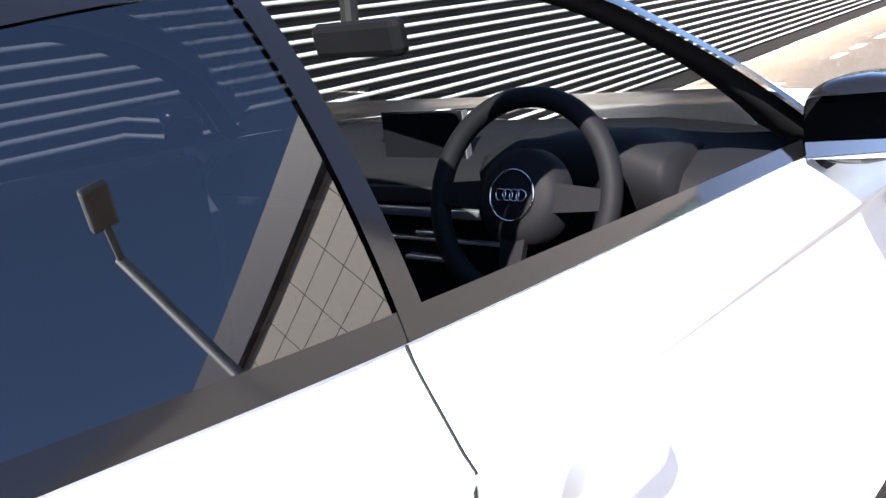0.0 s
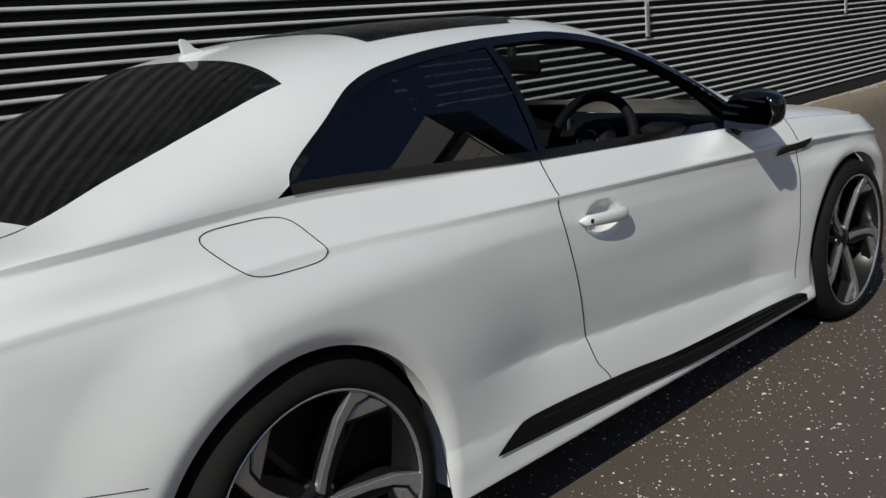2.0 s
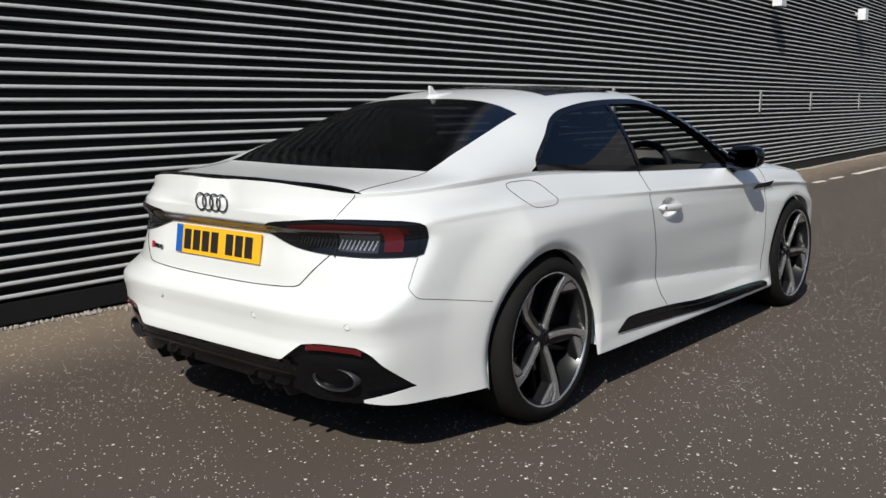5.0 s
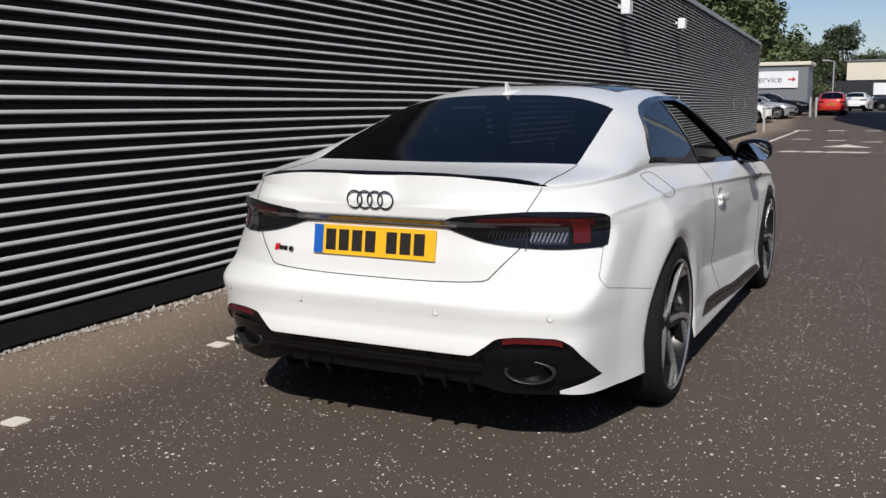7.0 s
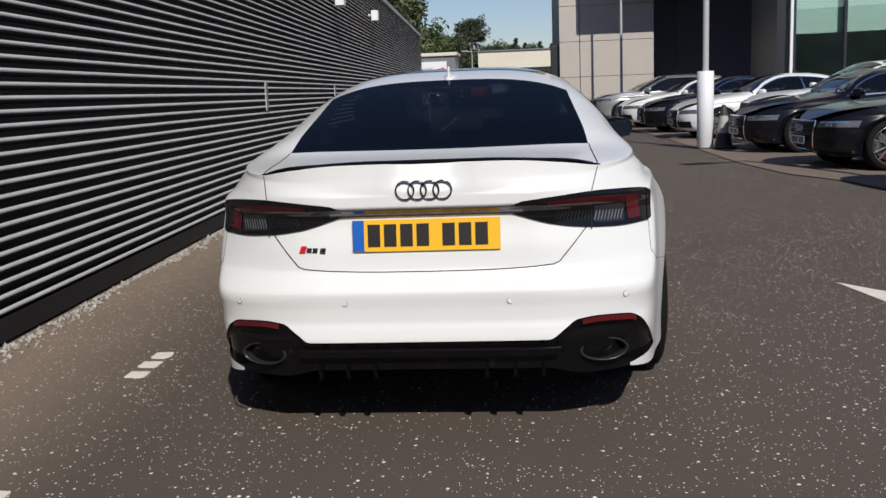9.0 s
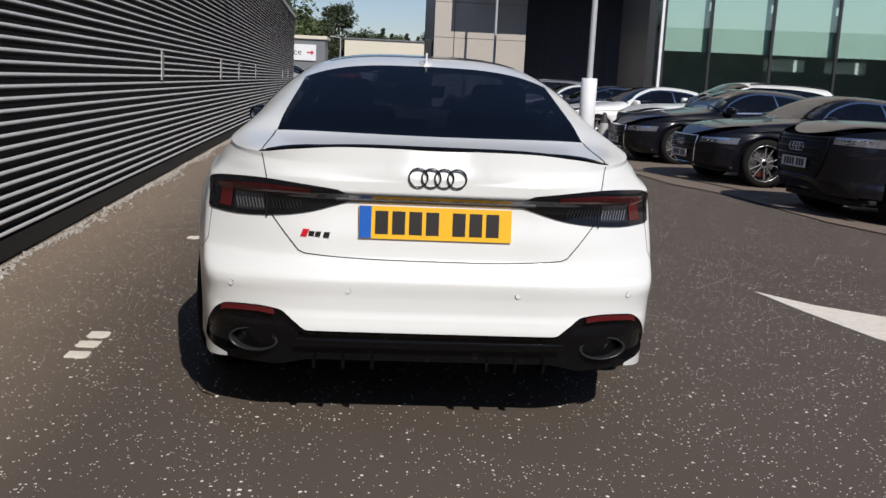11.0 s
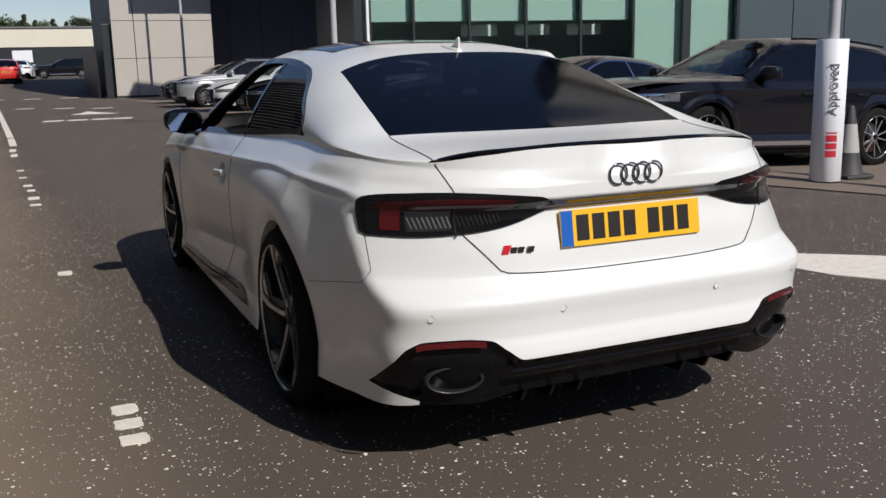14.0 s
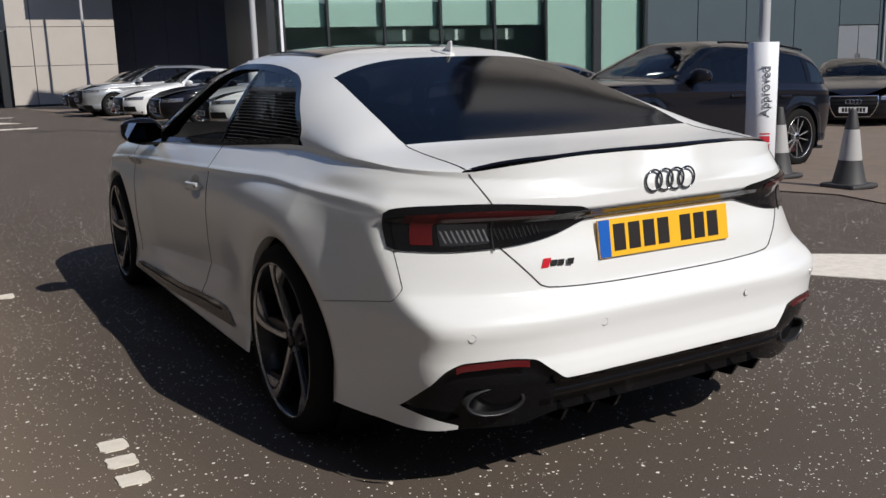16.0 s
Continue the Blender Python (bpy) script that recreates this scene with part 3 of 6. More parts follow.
def shell(car, form, paint, names, side_glass, back_glass, wind_glass, mirror_paint):
    """Panels and panes that every car has. Returns the wall grid and its normals."""
    if form.grid is None:
        g = form.wall()
        form.grid = g, form.normals(g)
    g, n = form.grid
    cut1, cut2 = form.lines[0], form.lines[-1]
    ys = g[:, -1, 1]
    i1 = int(np.argmin(np.abs(ys - cut1) + (g[:, -1, 0] < 0.3) * 9))
    i2 = int(np.argmin(np.abs(ys - cut2) + (g[:, -1, 0] < 0.3) * 9))
    for mir in (False, True):
        sheet("rear_wing", g[:i1 + 1], paint, car, normals=n[:i1 + 1], mirror=mir)
        sheet("door", g[i1:i2 + 1], paint, car, normals=n[i1:i2 + 1], mirror=mir, keep=form.cup)
        sheet("front_wing", g[i2:], paint, car, normals=n[i2:], mirror=mir)
        for hub in (0.0, form.base):
            a = np.linspace(math.pi, 0, 60)
            y, z = hub + form.arch * np.cos(a), form.hub_z + form.arch * np.sin(a)
            y, z = np.concatenate(([y[0]], y, [y[-1]])), np.concatenate(([0.24], z, [0.24]))
            edge = np.stack((form.at(y, z), y, z), -1)
            lipped = np.stack((edge, edge - (0.045, 0, 0)), 1)
            sheet("arch_lip", lipped, paint, car, mirror=mir, normals=np.repeat((edge * 0 + np.stack((0 * y, hub - y, form.hub_z - z), -1) / form.arch)[:, None], 2, 1))
    # upper panels
    deck = whole(between(form, form.lip, form.glass_low, form.edge))
    sheet("boot_lid", deck, paint, car, normals=sheet_dir(deck))
    roof = whole(between(form, form.glass_high, form.wind_high, form.edge))
    sheet("roof", roof, paint, car, normals=sheet_dir(roof), thick=0.0)
    hood = whole(between(form, form.wind_low, form.hood_end, lambda y: form.at(y, form.belt(y)) * 0.9995, 30, 40))
    sheet("bonnet", hood, paint, car, normals=sheet_dir(hood))
    back = whole(between(form, form.glass_low, form.glass_high, form.edge))
    sheet("rear_window", back, back_glass, car, "tinted rear window", normals=eased(sheet_dir(back), 0.88))
    wind = whole(between(form, form.wind_high, form.wind_low, form.edge))
    sheet("windscreen", wind, wind_glass, car, "clear windscreen", normals=eased(sheet_dir(wind), 0.4))
    d0, d1 = form.dlo_span
    y_all = np.unique(np.concatenate((np.linspace(form.side_from, d0, 24), np.linspace(d0, d0 + 0.25, 30), np.linspace(d0 + 0.25, d1, 70), np.linspace(d1, form.side_to, 4))))
    a0 = np.where((y_all >= d0) & (y_all <= d1), form.a_of_z(y_all, form.dlo(y_all)), 0)
    a1 = np.maximum(form.a_of_x(y_all, form.edge(y_all)), a0 + 1e-4)
    b = band(form, y_all, a0, a1)
    for mir in (False, True):
        sheet("roof_pillar", b, paint, car, normals=sheet_dir(b), mirror=mir)
    # side windows: a black surround, the panes set in it
    yy = np.linspace(d0, d1, 90)
    top = form.a_of_z(yy, form.dlo(yy))
    rim_lo = form.a_of_z(yy, form.belt(yy) + form.rim)
    inner = form.a_of_z(yy, np.maximum(form.dlo(yy) - form.rim, form.belt(yy) + form.rim * 1.02))
    for mir in (False, True):
        for lo, hi in ((np.zeros_like(top), rim_lo), (inner, np.maximum(top, inner))):
            s = pane_band(form, yy, np.minimum(lo, top), np.minimum(hi, top), 4)
            sheet("window_surround", s, form.trim, car, normals=sheet_dir(s), mirror=mir, lift=0.003)
        for p0, p1 in form.posts:
            t = np.linspace(p0, p1, 4)
            s = pane_band(form, t, np.zeros(4), form.a_of_z(t, form.dlo(t)), 16)
            sheet("window_post", s, form.trim, car, normals=sheet_dir(s), mirror=mir, lift=0.004)
        for (p0, p1), mat in zip(form.panes, side_glass[mir]):
            if mat is None:
                continue
            t = np.linspace(p0, p1, 50)
            s = pane_band(form, t, np.zeros(50), form.a_of_z(t, form.dlo(t)), 16)
            sheet("side_window", s, mat, car, normals=eased(sheet_dir(band(form, t, np.zeros(50), form.a_of_z(t, form.dlo(t)), 16)), 0.95), mirror=mir)
    # black inner lining of the windscreen pillars and roof rails
    yy = np.linspace(form.posts[0][1], d1 - 0.02, 60)
    zt = form.dlo(yy)
    outer = form.top(yy, form.a_of_z(yy, zt)) - (0.012, 0, 0.004)
    inner = form.top(yy, form.a_of_z(yy, np.maximum(zt - 0.035, form.belt(yy) + 0.004))) - (0.075, 0, 0)
    cols = np.stack((outer, outer * 0.6 + inner * 0.4 + (0.004, 0, -0.006), inner, inner + (-0.05, 0, 0.03)), 1)
    for mir in (False, True):
        sheet("pillar_lining", cols, LEATHER, car, mirror=mir)
    return g, n


def sheet_dir(p):
    """Grid normals turned upwards and outwards."""
    n = grid_normals(p)
    c = n[p.shape[0] // 2, p.shape[1] // 2]
    q = p[p.shape[0] // 2, p.shape[1] // 2]
    if c[2] + c[0] * (1 if q[0] > 0.05 else 0) < 0:
        n = -n
    return n


def door_mirror(car, form, paint, y, z, x, scale=1.0):
    for s in (1, -1):
        m = Matrix.Translation((s * x, y, z)) @ Matrix.Diagonal((s, 1, 1, 1))
        bm = bmesh.new()
        bmesh.ops.create_uvsphere(bm, u_segments=28, v_segments=16, radius=1.0)
        for v in bm.verts:
            c = v.co
            for k in range(3):
                c[k] = math.copysign(abs(c[k]) ** 0.62, c[k])
            taper = 1 - 0.22 * max(0, c.x)
            v.co = Vector((0.105 * c.x + 0.11, 0.062 * c.y * taper + (0.03 if c.y > 0 else 0) * (1 - abs(c.x)) + 0.018 * c.x * -1, 0.070 * c.z * taper + 0.008 * c.x + 0.075)) * scale
        cap = part("door_mirror", bm, paint, car, smooth=True)
        cap.matrix_basis = m
        pane = slab([(0.03, 0.02), (0.19, 0.028), (0.205, 0.07), (0.18, 0.125), (0.05, 0.118), (0.022, 0.08)], 0.004)
        gl = part("mirror_glass", pane, MIRROR, cap)
        gl.matrix_basis = pose(0, -0.062 * scale, 0.0, 84, 0, -3) @ Matrix.Scale(scale, 4)
        part("mirror_foot", tube([(-0.05 * scale, 0.02, -0.03), (0.02 * scale, 0.01, 0.0), (0.06 * scale, 0, 0.03 * scale)], 0.022 * scale, 10), SATIN_BLACK, cap)


# ---------------------------------------------------------------- the white coupe
C = Curve


class CoupeForm(Form):
    """A body with scooped doors, full flared wings, chamfered wheel arches and a tail that turns the corner at a crisp edge."""

    full = C((0.13, 0.86), (0.18, 0.893), (0.22, 0.902), (0.31, 0.907), (0.42, 0.911), (0.52, 0.911), (0.60, 0.908), (0.70, 0.903), (0.78, 0.897), (0.83, 0.891), (0.856, 0.887), (0.866, 0.887), (0.885, 0.868), (0.93, 0.826), (0.957, 0.802))
    sweep = C((0.12, 0.72), (0.30, 0.72), (0.52, 0.60), (0.64, 0.98), (0.76, 1.25), (0.86, 1.42), (0.92, 1.9), (1.05, 2.1))
    corner = C((0.12, 0.055), (0.47, 0.055), (0.56, 0.035), (0.62, 0.020), (0.66, 0.014), (1.05, 0.014))

    def half(self, y, z):
        y, z = np.asarray(y, float), np.asarray(z, float)
        zz = z - (self.waist(y) - self.ref) * step(self.knee - 0.25, self.knee, z)
        zz = zz + 0.081 * (np.clip(y, 0.2, self.base) - 0.96) * step(0.62, 0.46, z) * step(0.20, 0.29, z)
        ends = step(0.15, -0.15, y) + step(self.base - 0.15, self.base + 0.15, y)
        x = self.side(zz) * (1 - ends) + self.full(zz) * ends + (self.belt_x(y) - self.side(self.ref)) * step(self.knee, self.ref, zz)
        fade = step(self.waist(y) - 0.085, self.waist(y) - 0.21, z)
        for hub in (0.0, self.base):
            r = np.hypot(y - hub, z - self.hub_z)
            k = step(-0.25, 0.25, y - hub) if hub == 0 else step(0.25, -0.25, y - hub)
            lip = 0.919 + 0.015 * step(-0.05, 0.30, z - self.hub_z) - 0.011 * k
            x = x + np.maximum(lip - x, 0) * step(self.arch + 0.25 + 0.22 * k, self.arch + 0.030, r) * fade
            t = np.clip((self.arch + 0.050 - r) / 0.050, 0, 1)
            x = x - 0.017 * t * t * fade
        e = np.sqrt(((y - 1.062) / 0.092) ** 2 + ((z - 0.770) / 0.054) ** 2)
        return x - 0.028 * step(1.0, 0.5, e)

    def skin(self, x, y, z):
        """Below zero inside the rear of the body, above it outside; in metres."""
        s = np.clip((-0.15 - y) / 0.5, 0, 2)
        side = self.half(y, z) * (1 - 0.080 * s ** 1.15)
        a = x - side
        b = 0.55 * (self.tail(z) + self.sweep(z) * np.maximum(x - 0.35, 0) ** 2 - y)
        r = self.corner(z)
        low = 0.5 * (a + b + np.sqrt((a - b) ** 2 + r * r))
        d = np.clip((self.tail_c - y) / (self.tail_c - self.tail(z)), 0, 1)
        high = x - self.half(y, z) * (1 - d ** self.tail_q) ** (1 / self.tail_p(z))
        k = step(0.945, 0.895, z)
        return low * k + high * (1 - k)

    def at(self, y, z):
        y, z = np.broadcast_arrays(np.asarray(y, float), np.asarray(z, float))
        d = np.clip((y - self.nose_c) / (self.nose(z) - self.nose_c), 0, 1)
        ahead = self.half(y, z) * (1 - d ** self.nose_q) ** (1 / self.nose_p)
        if not (y < 0.1).any():
            return ahead
        lo, hi = np.zeros(y.shape), np.full(y.shape, 1.1)
        for _ in range(26):
            mid = (lo + hi) / 2
            out = self.skin(mid, y, z) > 0
            lo, hi = np.where(out, lo, mid), np.where(out, mid, hi)
        return np.where(y < 0.1, (lo + hi) / 2, ahead)

    def field(self, x, y, z, front):
        return np.where(front, Form.field(self, x, y, z, front), self.skin(np.abs(x), y, z))

    def tail_point(self, u, z, y_lo):
        """The outline met by a ray turned from straight back (u=0) to sideways (u=1)."""
        u, z = np.broadcast_arrays(u, z)
        f = np.maximum(u, 1e-3) * math.pi / 2
        lo, hi = np.zeros(z.shape), np.full(z.shape, 1.3)
        for _ in range(24):
            mid = (lo + hi) / 2
            out = self.skin(mid * np.sin(f), y_lo - mid * np.cos(f), z) > 0
            lo, hi = np.where(out, lo, mid), np.where(out, mid, hi)
        return lo * np.sin(f), y_lo - lo * np.cos(f)

    def on_tail(self, x, z):
        lo, hi = np.full(x.shape, -1.1), np.full(x.shape, -0.1)
        for _ in range(30):
            mid = (lo + hi) / 2
            out = self.skin(np.abs(x), mid, z) > 0
            lo, hi = np.where(out, mid, lo), np.where(out, hi, mid)
        return (lo + hi) / 2


coupe = CoupeForm(
    base=2.766, hub_z=0.337, arch=0.366, ref=0.957, crease=0.866, knee=0.78, width=0.93, tail_y=-1.0, nose_y=3.66,
    flare=(0.0065, 0.0065), blister=0.028, trim=GLOSS_BLACK,
    side=C((0.13, 0.86), (0.17, 0.906), (0.195, 0.922), (0.225, 0.918), (0.31, 0.903), (0.39, 0.884), (0.425, 0.873), (0.437, 0.869), (0.449, 0.870), (0.52, 0.880), (0.60, 0.889), (0.70, 0.896), (0.78, 0.894), (0.83, 0.885), (0.856, 0.880), (0.866, 0.884), (0.885, 0.868), (0.93, 0.828), (0.957, 0.802)),
    waist=C((-1.0, 0.940), (-0.763, 0.950), (-0.4, 0.970), (0.1, 0.981), (0.5, 0.967), (0.9, 0.953), (1.95, 0.915), (2.4, 0.895), (2.9, 0.86), (3.3, 0.80), (3.66, 0.70)),
    belt=C((-1.02, 1.005), (-0.925, 1.004), (-0.87, 0.988), (-0.763, 0.966), (-0.6, 0.972), (-0.4, 0.988), (0.1, 1.0), (0.5, 0.98), (0.9, 0.957), (1.95, 0.915), (2.4, 0.89), (2.9, 0.84), (3.3, 0.75), (3.66, 0.60)),
    belt_x=C((-1.0, 0.80), (-0.4, 0.785), (0.1, 0.762), (0.5, 0.775), (0.9, 0.802), (1.95, 0.835), (2.5, 0.85), (3.2, 0.83), (3.66, 0.80)),
    tail=C((0.12, -0.90), (0.22, -0.945), (0.32, -0.972), (0.39, -0.998), (0.425, -0.993), (0.46, -0.986), (0.50, -0.987), (0.555, -0.992), (0.572, -0.987), (0.605, -0.955), (0.635, -0.933), (0.70, -0.925), (0.812, -0.905), (0.832, -0.913), (0.858, -0.936), (0.905, -0.937), (0.96, -0.930), (1.005, -0.925)),
    tail_c=-0.2, tail_q=2.25, tail_p=C((0.2, 4.6), (0.55, 4.4), (0.66, 3.7), (0.75, 3.45), (1.0, 3.3)),
    nose=C((0.15, 3.46), (0.3, 3.6), (0.5, 3.66), (0.65, 3.63), (0.8, 3.5), (0.95, 3.3)), nose_c=2.8, nose_q=2.3, nose_p=3.0,
    top_n=3.5, top_m=1.62,
    ridge=C((-1.02, 1.010), (-0.925, 1.009), (-0.87, 0.999), (-0.8, 0.996), (-0.6, 1.004), (-0.44, 1.020), (-0.2, 1.118), (0.05, 1.215), (0.28, 1.292), (0.5, 1.332), (0.8, 1.357), (1.05, 1.364), (1.3, 1.362), (1.45, 1.347), (1.6, 1.312), (1.82, 1.222), (2.0, 1.118), (2.22, 0.985), (2.5, 0.945), (2.9, 0.89), (3.3, 0.80), (3.66, 0.62)),
    sill=C((-1.0, 0.225), (-0.5, 0.215), (0.4, 0.195), (2.3, 0.18), (3.2, 0.18), (3.66, 0.22)),
    hem=C((0.0, 0.387), (0.42, 0.387), (0.47, 0.418), (0.52, 0.452), (0.60, 0.460), (0.70, 0.455), (0.745, 0.433), (0.780, 0.380), (0.812, 0.295), (0.838, 0.225)),
    lines=(0.915, 2.27),
    edge=C((-1.0, 0.64), (-0.763, 0.606), (-0.389, 0.60), (0.27, 0.548), (0.7, 0.525), (1.15, 0.515), (1.4, 0.53), (1.7, 0.60), (2.0, 0.71), (2.1, 0.75)),
    lip=lambda f: -0.925 + 0.162 * f ** 2.7, glass_low=lambda f: -0.435 + 0.046 * f ** 2, glass_high=lambda f: 0.305 - 0.035 * f ** 2,
    wind_high=lambda f: 1.33 - 0.10 * f ** 2, wind_low=lambda f: 2.24 - 0.18 * f ** 2, hood_end=lambda f: 3.62 - 0.75 * f ** 3.2,
    side_from=-0.763, side_to=2.06, dlo_span=(0.112, 2.03), rim=0.024,
    dlo=C((0.112, 1.022), (0.122, 1.046), (0.15, 1.068), (0.26, 1.131), (0.42, 1.213), (0.55, 1.248), (0.8, 1.280), (1.0, 1.291), (1.2, 1.293), (1.4, 1.274), (1.6, 1.216), (1.82, 1.108), (1.95, 1.0), (2.03, 0.918)),
    posts=((0.906, 0.936),), panes=((0.118, 0.921), (0.93, 2.02)))
door_edge = C((0.2, 1.07), (0.30, 1.045), (0.36, 1.000), (0.43, 0.983), (0.58, 0.944), (0.72, 0.899), (0.83, 0.876), (0.92, 0.893), (0.957, 0.906))


def coupe_lean(y, z):
    return np.maximum(0, 1 - np.abs(y - 0.915) / 0.5) * (door_edge(z) - 0.915)


plain_edge = coupe.edge


def pillar_edge(y):
    """Side edge of roof and screen: leaves a painted strip above the side windows."""
    y = np.asarray(y, float)
    q = np.clip(y, 0.5, 2.02)
    x = coupe.top(q, coupe.a_of_z(q, coupe.dlo(q) + 0.050))[..., 0]
    k = step(1.0, 1.35, y)
    return plain_edge(y) * (1 - k) + np.minimum(plain_edge(y), x) * k


coupe.edge = pillar_edge
coupe.lean = coupe_lean
coupe.rake = 0.05


def on_tail(form, x, z):
    """The point of the rounded tail with this x and z."""
    x, z = np.broadcast_arrays(np.asarray(x, float), np.asarray(z, float))
    return np.stack((x, form.on_tail(x, z), z), -1)


def on_side(form, y, z):
    y, z = np.broadcast_arrays(np.asarray(y, float), np.asarray(z, float))
    return np.stack((form.at(y, z), y, z), -1)


def ribbon(name, pts, width, mat, parent, label="", lift=0.0015, mirror=False, outward=None):
    """A thin strip lying on a surface along a line of points, facing outwards."""
    p = np.array(pts, float)
    t = np.gradient(p, axis=0)
    t /= np.linalg.norm(t, axis=1, keepdims=True)
    o = np.array(outward, float) if outward is not None else p - np.array((0, 1.2, 0.6)) * (1, 1, 1)
    o = np.broadcast_to(o, p.shape)
    o = o - (o * t).sum(1, keepdims=True) * t
    o = o / np.linalg.norm(o, axis=1, keepdims=True)
    w = np.cross(t, o)
    grid = np.stack((p - w * width / 2 - o * lift, p - w * width / 2 + o * lift, p + w * width / 2 + o * lift, p + w * width / 2 - o * lift), 1)
    bm = bmesh.new()
    if mirror:
        grid = grid * (-1, 1, 1)
    rows = [[bm.verts.new(q) for q in r] for r in grid]
    for a, b in zip(rows, rows[1:]):
        for k in range(3):
            bm.faces.new((a[k], b[k], b[k + 1], a[k + 1]))
    return part(name, bm, mat, parent, label)


def torus(r, t, m, n=40, k=10):
    bm = bmesh.new()
    rings = [[bm.verts.new(m @ Vector(((r + t * math.cos(b)) * math.cos(a), (r + t * math.cos(b)) * math.sin(a), t * math.sin(b))))
              for b in [2 * math.pi * j / k for j in range(k)]] for a in [2 * math.pi * i / n for i in range(n)]]
    for i in range(n):
        for j in range(k):
            bm.faces.new((rings[i][j], rings[(i + 1) % n][j], rings[(i + 1) % n][(j + 1) % k], rings[i][(j + 1) % k]))
    return bm


def number_plate(parent, m, back, band=True, w=0.52, h=0.111):
    """A plate whose characters are plain bars; local x across, y up, z outwards."""
    pl = part("number_plate", slab([(-w / 2, -h / 2), (w / 2, -h / 2), (w / 2, h / 2), (-w / 2, h / 2)], 0.006), back, parent)
    pl.matrix_basis = m
    if band:
        part("plate_band", bbox(-w / 2 + 0.001, -w / 2 + 0.042, -h / 2 + 0.001, h / 2 - 0.001, 0.006, 0.0068), PLATE_BLUE, pl)
    x = -w / 2 + 0.055
    for i in range(7):
        part("plate_bar", bbox(x, x + 0.044, -0.0395, 0.0395, 0.006, 0.0072), PLATE_INK, pl)
        x += 0.0575 + (0.033 if i == 3 else 0)
    return pl


def four_rings(name, parent, m, r=0.0315, gap=0.0435, mat=DARK_CHROME, t=0.0030):
    bms = [torus(r, t, m @ Matrix.Translation(((i - 1.5) * gap, 0, 0))) for i in range(4)]
    return part(name, merge(*bms), mat, parent, smooth=True)


